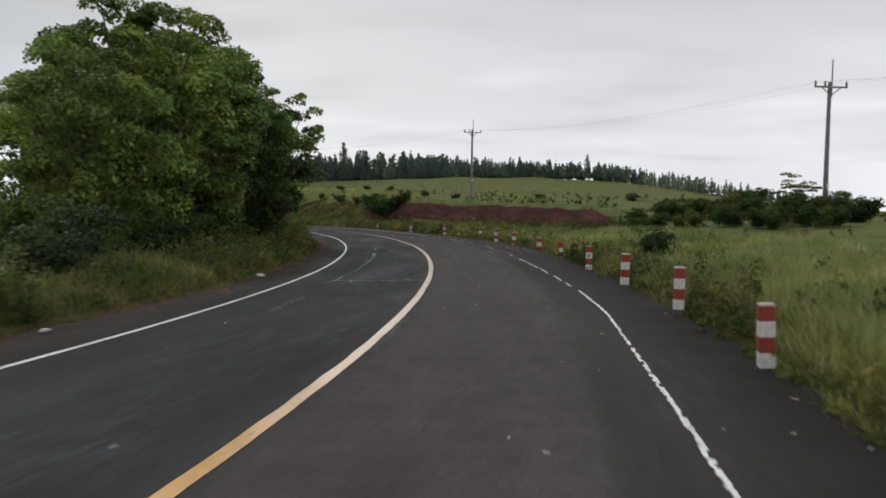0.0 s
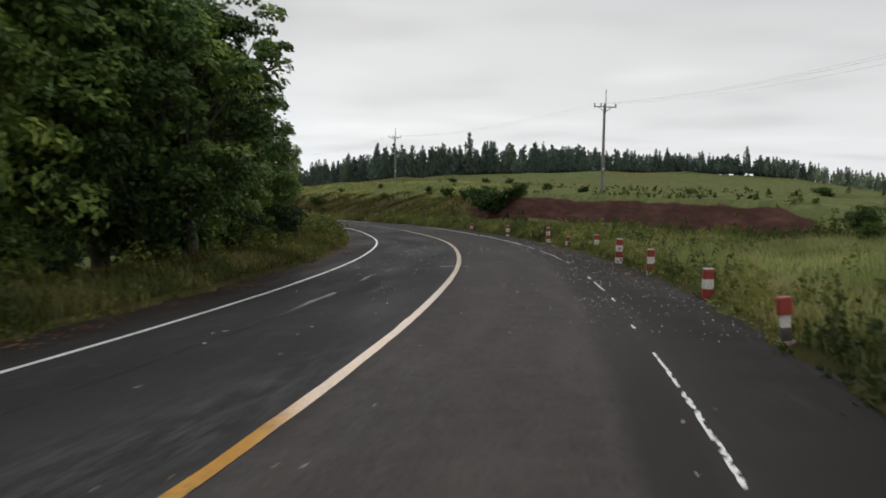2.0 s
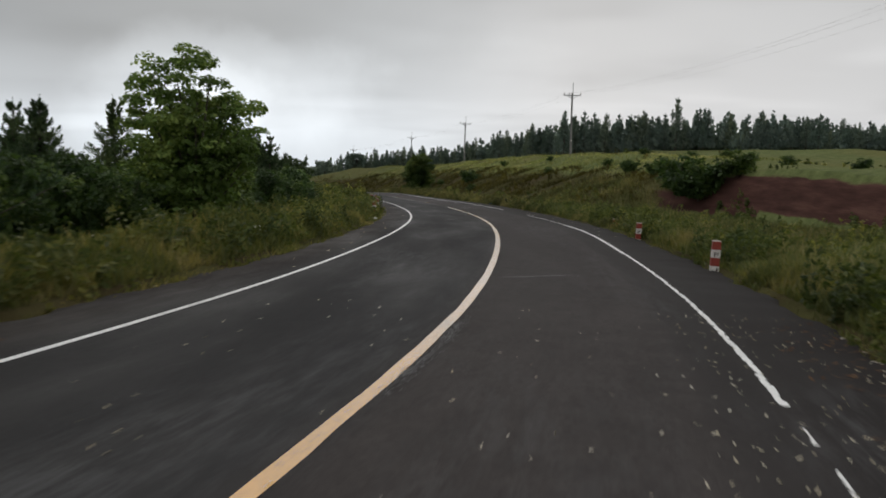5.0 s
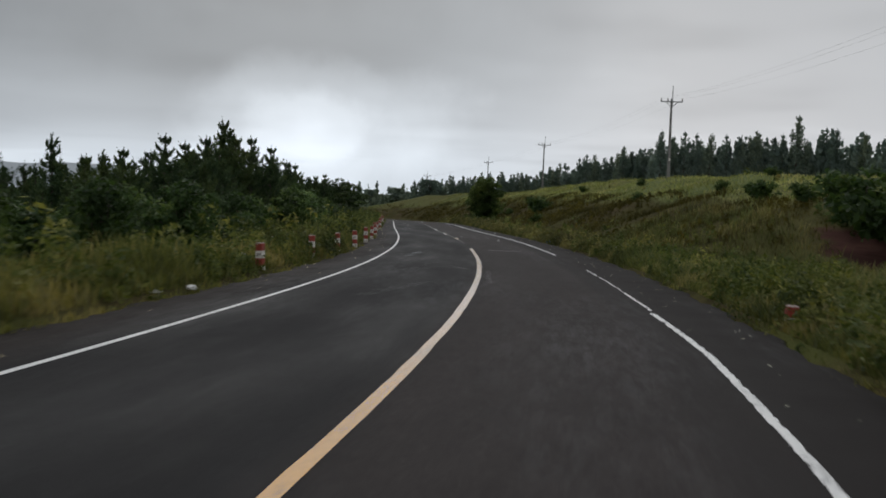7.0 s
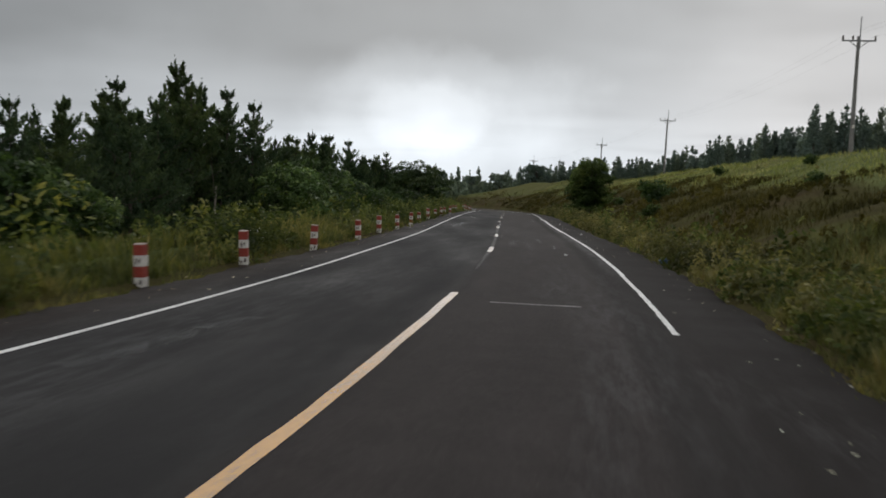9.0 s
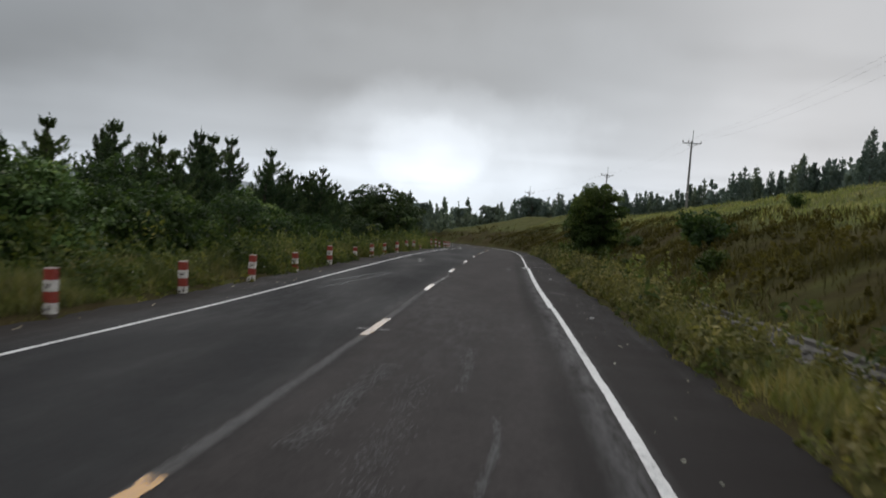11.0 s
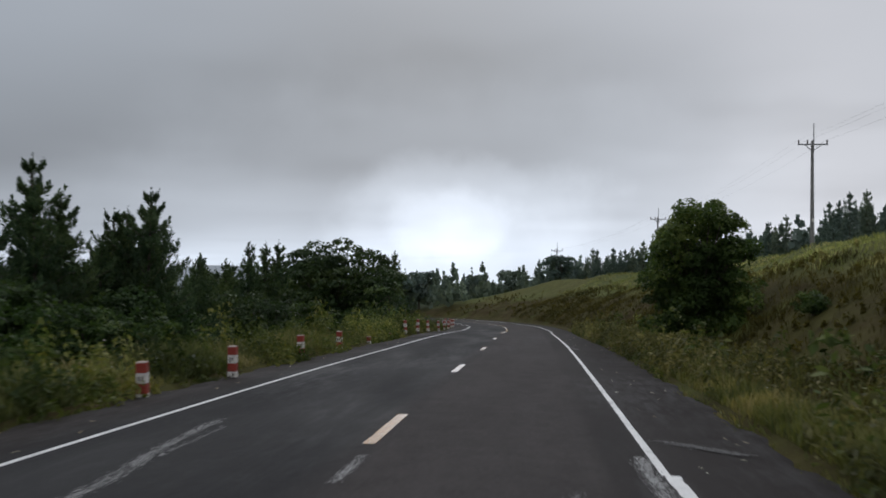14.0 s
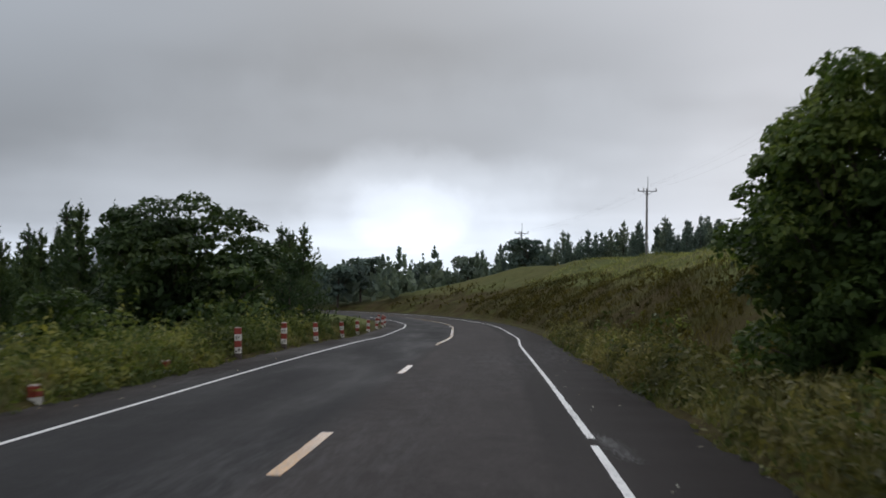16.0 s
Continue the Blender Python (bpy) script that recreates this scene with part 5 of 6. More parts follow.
    tall_at = lambda s: float(np.interp(s, [84, 96, 104, 112, 120, 128, 140, 150, 163, 170, 175, 182, 187, 212, 222, 240], [4.2, 4.6, 4.8, 5.4, 6.6, 7.2, 8.4, 6.8, 7.2, 7.8, 7.2, 6.0, 4.0, 4.4, 6.2, 7.0])) * rng.uniform(0.60, 0.88)  # noqa: E731
    for s in np.arange(92, 240, 5.0):
        k = rng.randrange(3)
        spots.append((s + rng.uniform(-1.6, 1.6), rng.uniform(-17, -12.8), tall_at(s) / (9.0, 8.0, 10.0)[k], k))
    plant_out(pines, spots, "young dark green pine on the slope below the road", "pine tree", "pines below the road", 6)
    back = [pine_tree("back_pine", 9.0, 3.3, 54, 12, 5, 5, 12, 1.0, 0.40, 0.085), pine_tree("back_pine", 9.0, 3.0, 55, 12, 5, 4, 12, 1.0, 0.40, 0.085)]
    spots = []
    crest_z = lambda s: float(np.interp(s, [60, 100, 120, 140, 165, 190, 260, 280], [-1.2, -2.0, -1.8, -2.6, -4.3, -5.0, -6.3, -9.0]))  # noqa: E731
    for row, (near, far_off) in enumerate(((-22, -18), (-31, -24), (-46, -33))):
        for s in np.arange(66 + 2 * row, 272, 4.4 if row < 2 else 5.5):
            s1, lat = s + rng.uniform(-2, 2), rng.uniform(near, far_off)
            tall = crest_z(s1) + rng.choice([-1.6, -1.1, -0.7, -0.3, 0.1, 0.7]) - at_road(s1, lat)[2]
            spots.append((s1, lat, min(max(tall, 3.0), 15.0) / 9.0))
    for s in np.arange(104, 174, 1.9):
        s1, lat = s + rng.uniform(-0.8, 0.8), rng.uniform(-19.5, -15.5)
        spots.append((s1, lat, tall_at(s1) * 1.12 / 9.0))
    spots += [(213, -17.0, 0.92, 0), (217, -19.0, 1.02, 1), (218, -17.2, 0.98, 0), (216, -22.5, 0.98, 1), (230, -10.6, 0.80, 0), (233, -9.8, 0.82, 1), (226.5, -9.6, 0.70, 0), (236, -10.8, 0.80, 1)]
    plant_out(back, spots, "dark pine in the wood below the road", "pine tree", "pine wood below the road", 16)
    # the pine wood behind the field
    far = [pine_tree("far_pine", 9.0, 2.6, 61, 12, 4, 4, 9, 1.0, 0.48, 0.13, 0.02, HAZED_NEEDLE), pine_tree("far_pine", 9.0, 3.0, 62, 10, 5, 4, 9, 1.1, 0.5, 0.13, 0.02, HAZED_NEEDLE), pine_tree("far_pine", 9.0, 2.3, 63, 12, 4, 4, 9, 1.0, 0.48, 0.13, 0.02, HAZED_NEEDLE)]
    edge = field_edge
    tops = lambda s: np.interp(s, [160, 165, 172, 185, 197, 207, 214, 236, 262, 300], [0.8, 1.5, 2.6, 3.8, 4.5, 4.8, 4.0, 1.6, -2.2, -5.5])  # noqa: E731
    spots = []
    for k in range(170):
        s = 163 + 133 * (k + rng.uniform(0, 1)) / 170
        lat = float(edge(s)) + rng.uniform(0, 7)
        tall = float(tops(s)) - at_road(s, lat)[2] + rng.choice([-1.6, -1.2, -0.8, -0.4, 0.0, 0.5])
        spots.append((s, lat, max(tall, 2.2) / 9.0))
    # lower trees behind the ridge's end, thinning out
    for k in range(70):
        yaw, d = -11.6 - 12.5 * ((k + rng.uniform(0, 1)) / 70) ** 1.25, rng.uniform(198, 232)
        x, y = -d * math.sin(radians(yaw)), d * math.cos(radians(yaw))
        top = float(np.interp(-yaw, [11.6, 12.5, 13.5, 15.7, 17.2, 18.5, 21, 24.3], [-0.2, -0.7, -1.2, 0.2, -1.1, -2.8, -4.2, -5.8])) - rng.choice([0.0, 0.3, 0.7, 1.1, 1.5])
        s, lat = along(x, y)
        spots.append((float(s[0]), float(lat[0]), min(max(top - float(ground_at([x], [y])[0]), 1.2), 6.0) / 9.0))
    for k in range(44):
        s = 163 + 30 * (k + rng.uniform(0, 1)) / 44
        lat = float(edge(s)) + rng.uniform(6, 14)
        spots.append((s, lat, max(float(tops(s)) - at_road(s, lat)[2] - rng.uniform(0.2, 1.4), 2.0) / 9.0))
    for s, lat, scale in [(214, 38.5, 0.86), (200, 53.5, 0.95), (172, 82, 0.5), (165.5, 95, 0.55)]:
        spots.append((s, lat, scale))
    plant_out(far, spots, "dark pine at the edge of the field", "pine tree", "pine wood behind the field", 7)

    def behind(r, n):
        s = 188 + 104 * r.uniform(size=n)
        return s, edge(s) + 2 + 26 * r.uniform(size=n) ** 1.3
    far_wood("far_woods", 920, 71, behind, "dense dark pine wood behind the field", 0.86)

    def low_end(r, n):
        s = 162 + 32 * r.uniform(size=n)
        return s, edge(s) + 1.5 + 13 * r.uniform(size=n)
    far_wood("far_woods", 620, 75, low_end, "low dense pines at the end of the ridge", 0.5)

    def skyline(r, n):
        a, d = np.radians(11.8 + 15.0 * r.uniform(size=n) ** 1.2), r.uniform(200, 236, n)
        return along(d * np.sin(a), d * np.cos(a))
    far_wood("far_woods", 260, 77, skyline, "low dark trees behind the field's edge", 0.48)

    def ahead(r, n):
        s = r.uniform(250, 420, n)
        return s, -r.uniform(16, 90, n)
    def valley(r, n):
        s = r.uniform(75, 315, n)
        return s, -44 - 110 * r.uniform(size=n)
    far_wood("far_woods", 1300, 76, valley, "pine wood in the valley below the road", 0.9)
    far_wood("far_woods", 420, 72, ahead, "dark wood beyond the bend", 0.7)

    def outer(r, n):
        s = r.uniform(288, 430, n)
        return s, 7.5 + 60 * r.uniform(size=n) ** 1.3
    far_wood("far_woods", 480, 74, outer, "dark wood on the outside of the bend", 0.85)


build_trees()

# ---- grass and weeds ----


def in_ditch(s, lat):
    return (s > 119) & (s < 141) & (lat > 5.55) & (lat < 6.95)


def blades(name, n, s_range, lat_fn, height, width, material, seed, label, least=0.25):
    """Grass blades over a stretch of verge; lat_fn(rng, s) gives the distance across."""
    rng = np.random.default_rng(seed)
    s = rng.uniform(*s_range, n)
    lat = lat_fn(rng, s)
    x, y = place(s, lat)
    patch = patchy(x, y, 2.2, 3)
    keep = (rng.uniform(size=n) < least + (1 - least) * patch ** (1.0 if least > 0.2 else 1.6)) & ~(in_ditch(s, lat) & (rng.uniform(size=n) > 0.3))
    x, y, patch = x[keep], y[keep], patch[keep]
    z = ground_at(x, y)
    m = len(x)
    h = height * rng.uniform(0.45, 1.2, m) * (0.55 + 0.6 * patch) * np.clip((np.abs(lat[keep]) - 3.8) / 1.2, 0.45, 1)
    yaw = rng.uniform(0, 6.283, m)
    lean = h * rng.uniform(0.15, 0.75, m)
    w = width * rng.uniform(0.6, 1.3, m)
    base = np.stack([x, y, z - 0.03], 1)
    side = np.stack([np.cos(yaw), np.sin(yaw), 0 * yaw], 1) * w[:, None] * 0.5
    fwd = np.stack([-np.sin(yaw), np.cos(yaw), 0 * yaw], 1)
    up = np.stack([0 * h, 0 * h, h], 1)
    tip = base + up + fwd * lean[:, None]
    midp = base + up * 0.55 + fwd * lean[:, None] * 0.25
    q = np.stack([base - side * 0.3, midp + side, tip, midp - side], 1)
    ob = new(name, quads_mesh(name, q, material))
    return tagged(ob, label, "grass", kind="stuff")


def weeds(name, n, s_range, lat_fn, height, leaf, leaves, material, seed, label):
    """Leafy herbs: stalkless plumes of small leaves standing over the ground."""
    rng = np.random.default_rng(seed)
    s = rng.uniform(*s_range, n)
    lat = lat_fn(rng, s)
    x, y = place(s, lat)
    keep = (rng.uniform(size=n) < np.clip(1.9 * patchy(x, y, 2.6, 5) - 0.45, 0.04, 1)) & ~(in_ditch(s, lat) & (rng.uniform(size=n) > 0.3))
    x, y = x[keep], y[keep]
    z = ground_at(x, y)
    h = height * (0.35 + rng.uniform(size=len(x)) ** 1.6) * np.where((s[keep] > 110) & (s[keep] < 141) & (lat[keep] > 0), 0.85, 1.0)
    i = np.repeat(np.arange(len(x)), leaves)
    f = rng.uniform(0.08, 1, len(i))
    r = h[i] * 0.34 * (1 - 0.65 * f)
    a = rng.uniform(0, 6.283, len(i))
    lean = rng.normal(size=(len(x), 2)) * 0.2
    pts = np.stack([x[i] + np.cos(a) * r + lean[i, 0] * f * h[i], y[i] + np.sin(a) * r + lean[i, 1] * f * h[i], z[i] + f * h[i]], 1)
    out = np.stack([np.cos(a), np.sin(a), 0 * a], 1)
    ob = new(name, quads_mesh(name, leaf_quads(rng, pts, leaf, 0.45, out, 2.2, 0.7), material))
    return tagged(ob, label, "weeds", kind="stuff")


def build_verges():
    near = lambda side, a, b, p=1.6: (lambda rng, s: side * (a + (b - a) * rng.uniform(size=len(s)) ** p))  # noqa: E731
    blades("grass", 100000, (-4, 62), near(1, 4.35, 13, 1.3), 0.42, 0.024, GRASS, 1, "long green and yellow grass of the meadow")
    blades("grass", 60000, (55, 118), near(1, 4.4, 12), 0.48, 0.034, VERGE_GRASS, 2, "long green grass on the road's verge")
    blades("grass", 42000, (110, 215), near(1, 4.3, 7.6, 1.3), 0.44, 0.034, VERGE_GRASS, 3, "long green and yellow grass on the verge", 0.08)
    blades("dry_grass", 110000, (104, 262), near(1, 6.2, 14.5, 1.1), 0.34, 0.034, DRY_GRASS, 7, "dry olive grass on the cut slope", 0.05)
    # darker verge blades put the wood's shade into this grass
    blades("grass", 46000, (-4, 29), near(-1, 4.15, 8.5, 1.2), 0.60, 0.032, VERGE_GRASS, 4, "long green and yellow grass before the wood")
    blades("grass", 20000, (26, 60), near(-1, 4.5, 8.0, 1.0), 0.32, 0.030, DRY_GRASS, 8, "short dark grass at the foot of the wood", 0.1)
    blades("grass", 54000, (52, 125), near(-1, 4.2, 11), 0.55, 0.034, VERGE_GRASS, 5, "tall green and yellow grass on the verge")
    blades("grass", 52000, (120, 220), near(-1, 4.5, 9.5), 0.45, 0.036, VERGE_GRASS, 6, "long green and yellow grass on the verge")
    weeds("weeds", 240, (-4, 62), near(1, 4.55, 9), 0.50, 0.056, 34, WEED, 11, "leafy green weeds on the verge")
    weeds("weeds", 1500, (45, 112), near(1, 4.8, 9.5), 0.62, 0.056, 34, WEED, 12, "leafy green weeds on the verge")
    weeds("weeds", 1700, (106, 215), near(1, 4.5, 7.6, 1.4), 0.62, 0.054, 34, YELLOW_WEED, 13, "leafy green weeds on the verge")
    # darker weed leaf here as well, for the wood's shade
    weeds("weeds", 650, (-4, 30), near(-1, 4.6, 7.6, 1.2), 0.75, 0.052, 40, WEED, 14, "leafy green weeds at the foot of the wood")
    weeds("weeds", 420, (28, 60), near(-1, 5.2, 7.6, 1.0), 0.55, 0.052, 40, WEED, 18, "leafy green weeds at the foot of the wood")
    weeds("weeds", 1500, (55, 130), near(-1, 4.6, 9), 0.60, 0.056, 34, WEED, 15, "leafy green weeds on the verge")
    weeds("weeds", 1700, (112, 220), near(-1, 4.7, 8.5), 0.78, 0.062, 34, WEED, 16, "leafy green weeds on the verge")

    # lusher weeds where the verge meets the asphalt
    weeds("weeds", 420, (-4, 62), near(1, 4.45, 5.8, 1.1), 0.48, 0.050, 40, YELLOW_WEED, 61, "leafy weeds crowding the asphalt's edge")
    weeds("weeds", 1200, (60, 112), near(1, 4.5, 6.4, 1.1), 0.62, 0.054, 44, WEED, 62, "leafy weeds crowding the asphalt's edge")
    weeds("weeds", 1900, (106, 212), near(1, 4.45, 6.2, 1.1), 0.70, 0.056, 48, YELLOW_WEED, 63, "leafy yellow-green weeds crowding the asphalt's edge")
    weeds("weeds", 1500, (58, 212), near(-1, 4.6, 6.0, 1.1), 0.62, 0.054, 44, WEED, 64, "leafy weeds crowding the asphalt's edge")
    weeds("tall_herbs", 170, (112, 206), near(1, 4.9, 7.4, 1.0), 1.15, 0.080, 42, WEED, 65, "tall single herbs standing over the verge")
    weeds("tall_herbs", 150, (84, 206), near(-1, 5.0, 7.0, 1.0), 1.10, 0.080, 42, WEED, 66, "tall single herbs standing over the verge")
    weeds("meadow_tufts", 420, (4, 64), lambda r, s: r.uniform(5.5, 15, len(s)), 0.36, 0.055, 26, YELLOW_WEED, 67, "dark tufts of weeds in the meadow grass")

    blades("grass", 56000, (112, 262), lambda r, s: r.uniform(13.0, 27, len(s)), 0.30, 0.05, GRASS, 71, "short green grass of the field above the cut", 0.4)
    weeds("weeds", 60, (3, 34), near(1, 3.95, 4.6, 1.0), 0.24, 0.045, 34, WEED, 72, "low weeds creeping onto the asphalt")
    # short grass that creeps over the asphalt's edge
    for side in (-1, 1):
        blades("grass", 80000, (-4, 215), near(side, 4.12, 5.2, 1.0), 0.40, 0.028, VERGE_GRASS, 40 + side, "short grass creeping over the asphalt's edge", 0.4)
    blades("grass", 7000, (-4, 34), near(1, 4.0, 5.0, 1.3), 0.30, 0.026, GRASS, 43, "short grass creeping over the asphalt's edge", 0.1)
    weeds("weeds", 2600, (-4, 215), near(1, 4.25, 5.2, 1.0), 0.30, 0.042, 26, WEED, 44, "low weeds at the asphalt's edge")
    weeds("weeds", 2600, (-4, 215), near(-1, 4.3, 5.2, 1.0), 0.30, 0.042, 26, WEED, 45, "low weeds at the asphalt's edge")
    weeds("weeds", 700, (136, 193), near(-1, 4.10, 4.75, 1.0), 0.48, 0.050, 28, WEED, 46, "low weeds round the marker posts")
    weeds("weeds", 50, (170.8, 172.9), near(-1, 3.95, 4.5, 1.0), 0.45, 0.048, 36, WEED, 73, "leafy weeds in front of the marker posts")
    weeds("weeds", 45, (176.2, 178.1), near(-1, 3.95, 4.5, 1.0), 0.50, 0.048, 36, WEED, 74, "leafy weeds in front of the marker posts")
    weeds("weeds", 90, (155.6, 158.6), near(-1, 3.95, 4.6, 1.0), 0.60, 0.048, 36, WEED, 48, "leafy weeds in front of the marker posts")
    weeds("weeds", 110, (181, 192), near(-1, 4.1, 4.9, 1.0), 0.60, 0.055, 36, WEED, 49, "leafy weeds in front of the marker posts")
    weeds("weeds", 90, (150.4, 154.6), near(-1, 4.0, 4.6, 1.0), 0.42, 0.048, 34, WEED, 47, "leafy weeds in front of the marker posts")
    # grass that hangs over the bank's edge and hides its foot
    for lo, hi, n, seed in ((14.9, 16.4, 130, 51), (12.6, 14.0, 700, 52)):
        weeds("weeds", n, (50, 106), lambda r, s, lo=lo, hi=hi: r.uniform(lo, hi, len(s)), 0.55, 0.085, 22, WEED, seed, "grass and weeds along the red bank")
    # small white flower heads among the weeds
    weeds("wild_flowers", 260, (60, 190), near(-1, 4.8, 7.5), 0.9, 0.020, 3, WHITE_PAINT, 31, "small white flower heads among the weeds")
    weeds("wild_flowers", 160, (100, 200), near(1, 4.6, 7.0), 0.6, 0.018, 2, WHITE_PAINT, 32, "small white flower heads among the weeds")
    # tufts over the field and the slope
    weeds("field_tufts", 520, (30, 130), lambda r, s: r.uniform(15.5, 60, len(s)), 0.42, 0.16, 12, WEED, 21, "dark tufts of weeds in the field")
    weeds("field_tufts", 3600, (105, 285), lambda r, s: r.uniform(6.4, 14.0, len(s)), 0.34, 0.080, 24, FERN, 22, "brown-green ferns on the cut slope")
    weeds("field_tufts", 420, (110, 270), lambda r, s: r.uniform(13, 50, len(s)), 0.28, 0.12, 12, YELLOW_WEED, 23, "tufts of weeds in the field")


build_verges()


def build_litter():
    """Small pale bits and fallen leaves on the asphalt."""
    rng = np.random.default_rng(77)
    def bits(name, s, lat, size, material, label):
        x, y = place(s, lat)
        z = road_z(s, lat) + 0.008 - 0.02 * smooth(3.0, 4.25, np.abs(lat))
        n = len(s)
        yaw = rng.uniform(0, 6.283, n)
        L, W = size * rng.uniform(0.5, 1.6, n), size * rng.uniform(0.2, 0.55, n)
        u = np.stack([np.cos(yaw), np.sin(yaw), 0 * yaw], 1) * L[:, None]
        v = np.stack([-np.sin(yaw), np.cos(yaw), 0 * yaw], 1) * W[:, None]
        c = np.stack([x, y, z], 1)
        lift = np.stack([0 * z, 0 * z, rng.uniform(0.0, 0.02, n)], 1)
        q = np.stack([c - u, c - v * 0.9, c + u + lift, c + v], 1)
        tagged(new(name, quads_mesh(name, q, material)), label, "litter", kind="stuff")
    bits("fallen_bits", rng.uniform(2, 30, 70), rng.uniform(-2.5, 4.1, 70), 0.032, LITTER, "pale dry bits scattered on the asphalt")
    s = rng.uniform(30, 62, 1300)
    bits("fallen_bits", s, np.where(rng.uniform(size=1300) < 0.72, rng.uniform(2.3, 4.4, 1300), rng.uniform(-2.6, 3.2, 1300)), 0.021, LITTER, "pale dry bits strewn over the road's edge")
    bits("fallen_bits", rng.uniform(78, 196, 190), rng.uniform(3.1, 4.4, 190), 0.028, LITTER, "pale dry bits on the road's edge")
    bits("fallen_bits", rng.uniform(60, 196, 120), rng.uniform(-4.4, -3.2, 120), 0.030, LITTER, "pale dry bits on the road's edge")
    s = rng.uniform(8, 58, 1600)
    bits("fallen_leaves", s, -3.55 - 0.9 * rng.uniform(size=1600) ** 0.7, 0.06, BROWN_LEAF, "brown fallen leaves along the road's edge")
    s = rng.uniform(38, 62, 420)
    bits("fallen_leaves", s, 3.3 + 1.0 * rng.uniform(size=420) ** 0.6, 0.05, BROWN_LEAF, "brown fallen leaves along the road's edge")


build_litter()


def build_ditch():
    """A ditch lined with field stones in mortar, with a pale lip on the slope's side."""
    root = tagged(new("stone_ditch"), "half-overgrown roadside ditch lined with grey field stones", "ditch", kind="structure")
    ss = np.linspace(119, 141, 45)
    cross = [(5.35, -0.06), (5.7, -0.30), (6.2, -0.42), (6.75, -0.20), (6.95, 0.0)]
    verts = []
    for s in ss:
        for lat, dz in cross:
            x, y = place(s, lat)
            verts.append((float(x), float(y), float(road_z(s, 4.4)) + dz + 0.02))
    k = len(cross)
    mesh_object("mortar_bed", verts, [(r * k + c, r * k + c + 1, (r + 1) * k + c + 1, (r + 1) * k + c) for r in range(len(ss) - 1) for c in range(k - 1)], plain("mortar", (0.10, 0.095, 0.088), (0.20, 0.19, 0.175), 0.95), root)
    lv = []
    for s in ss:
        for lat, dz in ((6.93, -0.05), (6.93, 0.07), (7.10, 0.08), (7.10, -0.05)):
            x, y = place(s, lat)
            lv.append((float(x), float(y), float(road_z(s, 4.4)) + dz))
    mesh_object("lip", lv, [(r * 4 + c, r * 4 + c + 1, (r + 1) * 4 + c + 1, (r + 1) * 4 + c) for r in range(len(ss) - 1) for c in range(3)], plain("old_kerb", (0.055, 0.05, 0.042), (0.15, 0.14, 0.125), 0.9, 0.0, 3.0), root)
    rng = random.Random(5)
    bm = bmesh.new()
    bmesh.ops.create_icosphere(bm, subdivisions=1, radius=1.0)
    for v in bm.verts:
        v.co *= rng.uniform(0.82, 1.12)
    me = bpy.data.meshes.new("stone")
    bm.to_mesh(me)
    bm.free()
    me.materials.append(STONE)
    for s in np.arange(119.2, 140.8, 0.34):
        for lat0, dz0 in ((5.52, -0.17), (5.95, -0.36), (6.45, -0.33), (6.68, -0.22), (6.86, -0.06)):
            lat = lat0 + rng.uniform(-0.05, 0.05)
            x, y = place(s + rng.uniform(-0.08, 0.08), lat)
            o = new("stone", me)
            o.parent = root
            o.matrix_basis = pose(float(x), float(y), float(road_z(s, 4.4)) + dz0, rng.uniform(-15, 15), rng.uniform(-15, 15), rng.uniform(0, 360)) @ Matrix.Diagonal((rng.uniform(.09, .19), rng.uniform(.08, .16), rng.uniform(.05, .11), 1))


build_ditch()


def crumpled(name, s, lat, size, material, label, category, seed, lift=0.0):
    bm = bmesh.new()
    bmesh.ops.create_icosphere(bm, subdivisions=3, radius=1.0)
    for v in bm.verts:
        n = noise.noise(v.co * 1.7 + Vector((seed, 0, 0))) * 0.55 + noise.noise(v.co * 4.5 + Vector((0, seed, 0))) * 0.25
        v.co = Vector((v.co.x * (1 + n), v.co.y * 0.75 * (1 + n), max(-0.25, v.co.z * 0.42 * (1 + n))))
    me = bpy.data.meshes.new(name)
    bm.to_mesh(me)
    bm.free()
    me.materials.append(material)
    ob = new(name, me)
    x, y = place(s, lat)
    ob.matrix_basis = pose(float(x), float(y), float(road_z(s, lat)) + size * 0.2 + lift, 0, 0, seed * 40) @ Matrix.Scale(size, 4)
    return tagged(ob, label, category)


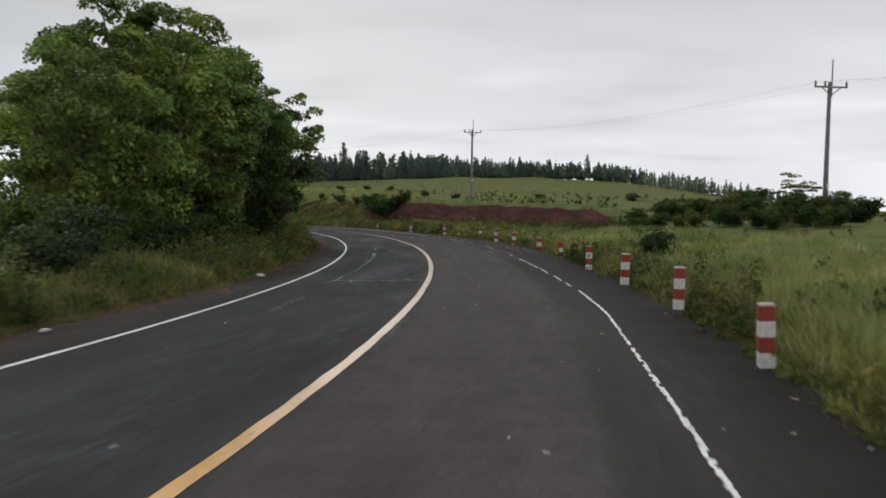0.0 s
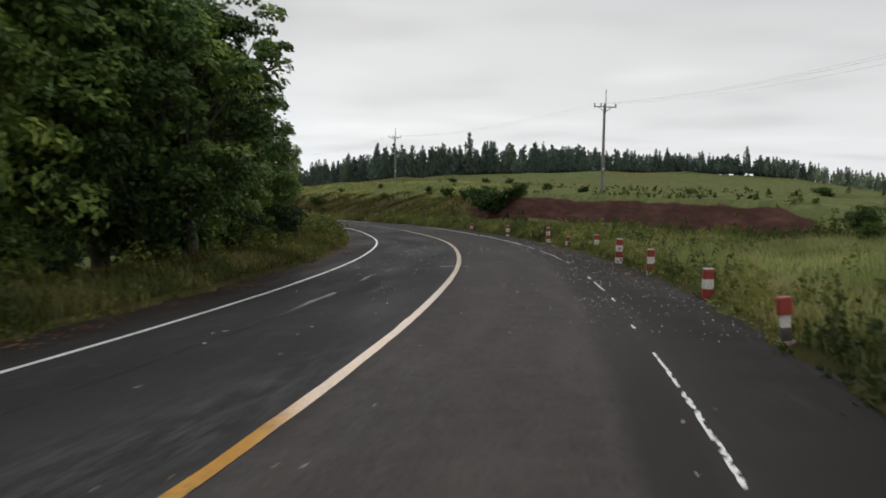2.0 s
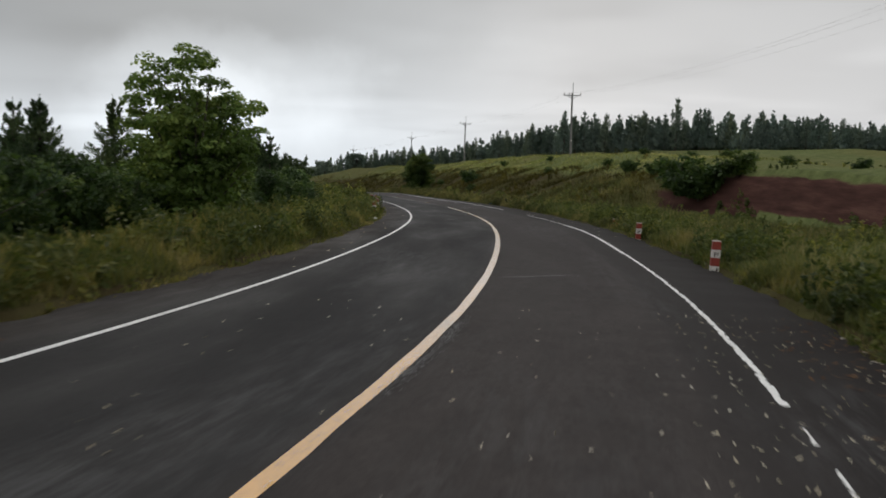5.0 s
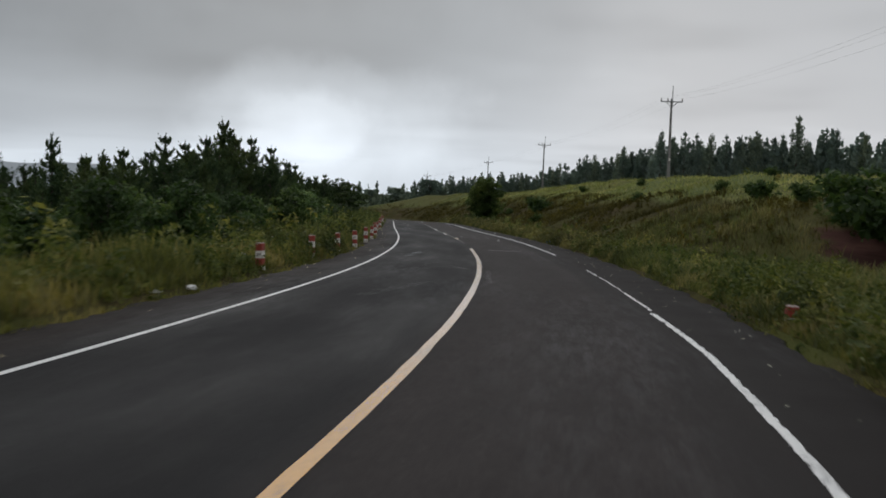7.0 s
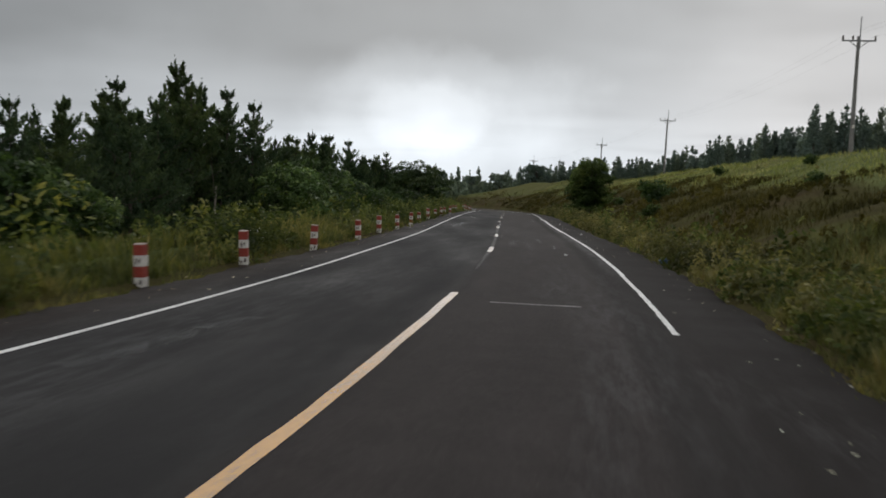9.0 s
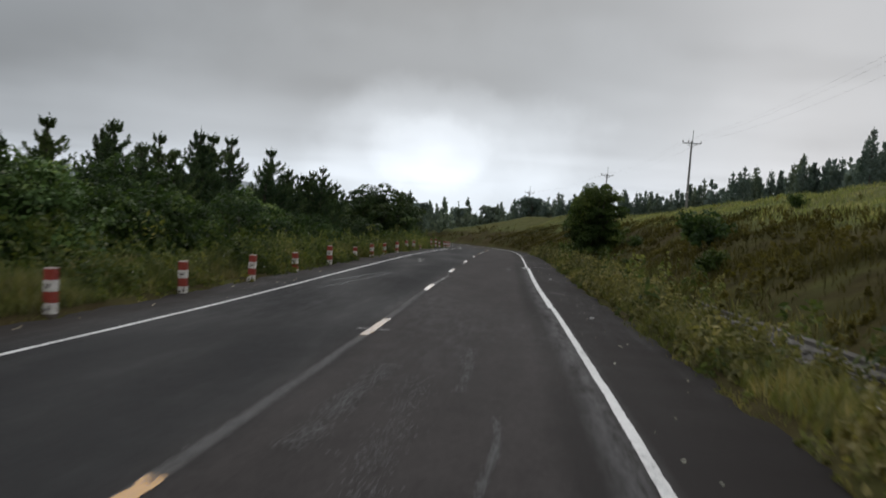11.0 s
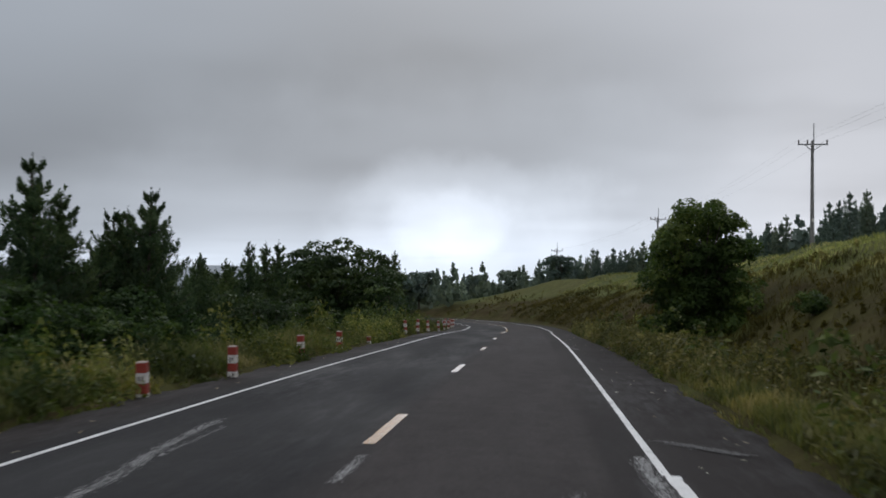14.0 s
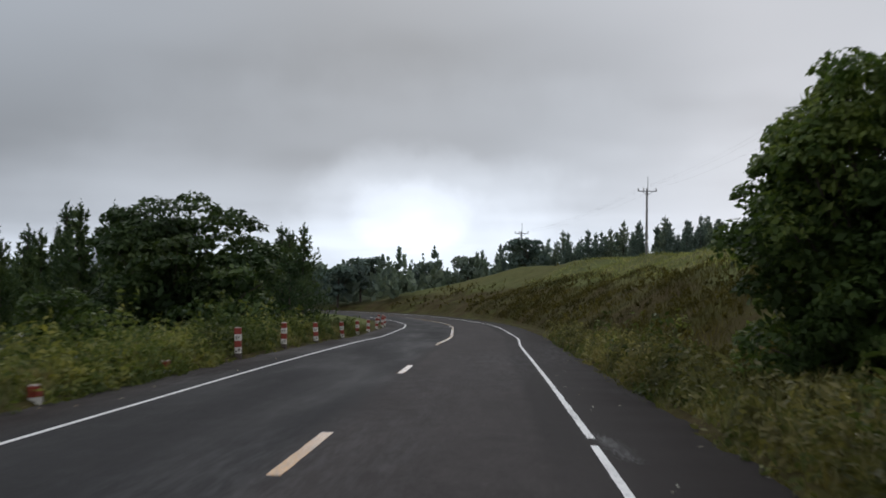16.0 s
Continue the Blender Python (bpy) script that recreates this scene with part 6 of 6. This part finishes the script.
def build_small_things():
    blue = plain("blue_plastic", (0.02, 0.05, 0.11), (0.05, 0.11, 0.20), 0.35)
    white = plain("white_plastic", (0.5, 0.5, 0.49), (0.7, 0.7, 0.69), 0.4)
    crumpled("plastic_bag", 117.4, 4.45, 0.17, blue, "crumpled blue plastic bag in the weeds", "bag", 1)
    for k, (s, lat, size) in enumerate([(85.2, -4.55, 0.09), (86.2, -4.35, 0.10), (22.3, -4.1, 0.09), (10.6, -4.0, 0.06), (134.0, 3.6, 0.05), (148.6, 3.55, 0.05), (118.6, 2.05, 0.05)]):
        crumpled("paper_scrap", s, lat, size, white, "small crumpled white scrap at the road's edge", "litter", k + 2, 0.01)
    # a pale stake among the pines
    x, y, z = at_road(135.0, -12.7)
    bm = bmesh.new()
    limb_mesh(bm, [Vector((0, 0, -0.4)), Vector((0.02, 0, 1.4)), Vector((0.07, 0.02, 3.1))], 0.055, 0.04, 8)
    me = bpy.data.meshes.new("stake")
    bm.to_mesh(me)
    bm.free()
    me.materials.append(plain("pale_wood", (0.22, 0.19, 0.16), (0.36, 0.33, 0.29), 0.9))
    ob = new("wooden_stake", me)
    ob.matrix_basis = pose(x, y, z, 0, 1.5, 0)
    tagged(ob, "thin pale wooden stake standing among the pines", "stake")


build_small_things()


def smear(way, width, n, seed, material, wander=0.06):
    """Dry, half-erased paint: flakes strewn along a way of (s, lat), thinner towards its ends."""
    rng = np.random.default_rng(seed)
    way = np.array(way, float)
    run = np.r_[0, np.cumsum(np.hypot(*np.diff(way, axis=0).T))]
    u = rng.beta(1.3, 1.3, n) * run[-1]
    clot = 0.5 + 0.5 * np.sin(u * 5.1 + seed) * np.sin(u * 1.9 + 2 * seed)
    keep = rng.uniform(size=n) < 0.3 + 0.7 * clot
    u = u[keep]
    m = len(u)
    s = np.interp(u, run, way[:, 0])
    lat = np.interp(u, run, way[:, 1]) + wander * np.sin(u * 2.3 + seed) + rng.normal(size=m) * width * 0.5
    L, W = rng.uniform(0.005, 0.026, m), rng.uniform(0.003, 0.011, m)
    corners = []
    for a, b in ((-1, -0.6), (0.2, -1), (1, 0.5), (-0.3, 1)):
        x, y = place(s + a * L, lat + b * W)
        corners.append(np.stack([x, y, road_z(s + a * L, lat + b * W) + 0.006], 1))
    ob = new("worn_paint", quads_mesh("worn_paint", np.stack(corners, 1), material))
    tagged(ob, "half-erased pale paint smeared on the asphalt", "paint mark", kind="structure")


def worn_strokes():
    faded = plain("faded_paint", (0.085, 0.085, 0.085), (0.16, 0.16, 0.16), 0.8, 0.0, 9.0)
    gloss = plain("worn_gloss", (0.065, 0.065, 0.066), (0.11, 0.11, 0.11), 0.22, 0.0, 9.0)
    chalk = plain("chalky_paint", (0.22, 0.22, 0.22), (0.50, 0.50, 0.49), 0.8, 0.0, 9.0)
    for k, (way, width, n, mat) in enumerate([
            ([(24.0, -1.99), (27.4, -1.96), (32.0, -1.84)], 0.05, 420, gloss), ([(31.6, -1.84), (35.6, -1.81)], 0.06, 700, gloss), ([(19.7, -2.21), (21.0, -2.03), (22.2, -2.07)], 0.06, 260, gloss), ([(13.5, -2.01), (16.2, -1.98)], 0.10, 260, faded),
            ([(38.3, -1.77), (40.2, -1.76)], 0.05, 300, gloss), ([(41.0, -1.58), (42.4, -1.58)], 0.07, 160, faded), ([(35.4, -1.10), (38.4, -1.16)], 0.16, 500, faded),
            ([(101.0, -2.19), (104.4, -1.90)], 0.16, 700, gloss), ([(90.8, 0.30), (94.9, 0.24)], 0.08, 380, faded), ([(95.2, -0.25), (96.2, -0.72)], 0.10, 160, faded), ([(93.0, -1.6), (98.5, -1.2)], 0.30, 160, faded),
            ([(137.5, -2.28), (141.5, -1.95), (145.8, -1.64)], 0.07, 900, gloss), ([(121.4, 1.86), (122.7, 1.90), (124.0, 1.91)], 0.035, 300, faded), ([(125.0, 1.55), (128.4, 1.54)], 0.07, 320, faded),
            ([(122.4, 0.56), (126.6, 0.72)], 0.14, 700, faded), ([(120.5, 1.2), (126.0, 1.1)], 0.20, 420, faded), ([(140.2, -2.58), (142.0, -2.28), (143.8, -2.12), (146.6, -1.88)], 0.07, 900, gloss), ([(141.6, 0.08), (143.2, 0.09), (146.2, 0.17)], 0.06, 700, chalk),
            ([(155.2, -1.64), (160.2, -1.89)], 0.05, 150, chalk), ([(153.0, 2.14), (157.0, 2.07)], 0.07, 500, faded), ([(140.8, 3.65), (141.3, 3.12)], 0.12, 240, faded), ([(156.0, -1.75), (157.5, -1.80), (159.2, -2.07), (160.9, -2.10)], 0.08, 620, chalk),
            ([(157.1, 0.10), (158.5, 0.12)], 0.06, 180, chalk), ([(113.0, 0.02), (119.0, 0.0)], 0.035, 620, faded), ([(121.4, 0.02), (129.0, 0.03)], 0.055, 1500, faded), ([(131.4, 0.03), (139.2, 0.03)], 0.055, 1500, faded), ([(146.0, 0.10), (149.2, 0.05)], 0.035, 380, faded), ([(156.3, 2.74), (158.8, 2.80)], 0.08, 800, chalk), ([(159.0, 3.80), (159.9, 3.10)], 0.14, 420, faded), ([(65.4, 0.30), (66.3, 1.50)], 0.10, 320, faded),
            ([(56.6, 0.13), (60.8, 0.18)], 0.07, 420, faded), ([(180.2, 3.22), (182.2, 2.98)], 0.12, 420, faded), ([(9.5, 0.16), (13.0, 0.14)], 0.06, 420, faded), ([(86.8, -1.75), (90.6, -0.92)], 0.22, 420, faded)]):
        smear(way, width, int(n * 2.4), 300 + k, mat, 0.022 if abs(way[0][1]) > 0.2 else 0.008)


worn_strokes()


def distant_hills():
    """Low far hills beyond the plain."""
    verts, faces, n = [], [], 90
    for k in range(n + 1):
        a = radians(44 + 60 * k / n)
        d = 3300
        h = -16 + 9 * math.sin(k * 0.17) + 4 * math.sin(k * 0.53) + 2 * math.sin(k * 1.3)
        for r, z in ((d, -90), (d + 150, h - 8), (d + 400, h)):
            verts.append((-math.sin(a) * r - 40, math.cos(a) * r + 140, z - 14))
    for k in range(n):
        for c in range(2):
            faces.append((3 * k + c, 3 * k + c + 1, 3 * k + c + 4, 3 * k + c + 3))
    # the haze of distance is put into the hills' pale blue-grey colour
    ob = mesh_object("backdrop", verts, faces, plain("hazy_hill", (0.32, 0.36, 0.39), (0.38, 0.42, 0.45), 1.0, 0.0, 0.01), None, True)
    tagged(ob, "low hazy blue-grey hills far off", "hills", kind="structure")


distant_hills()
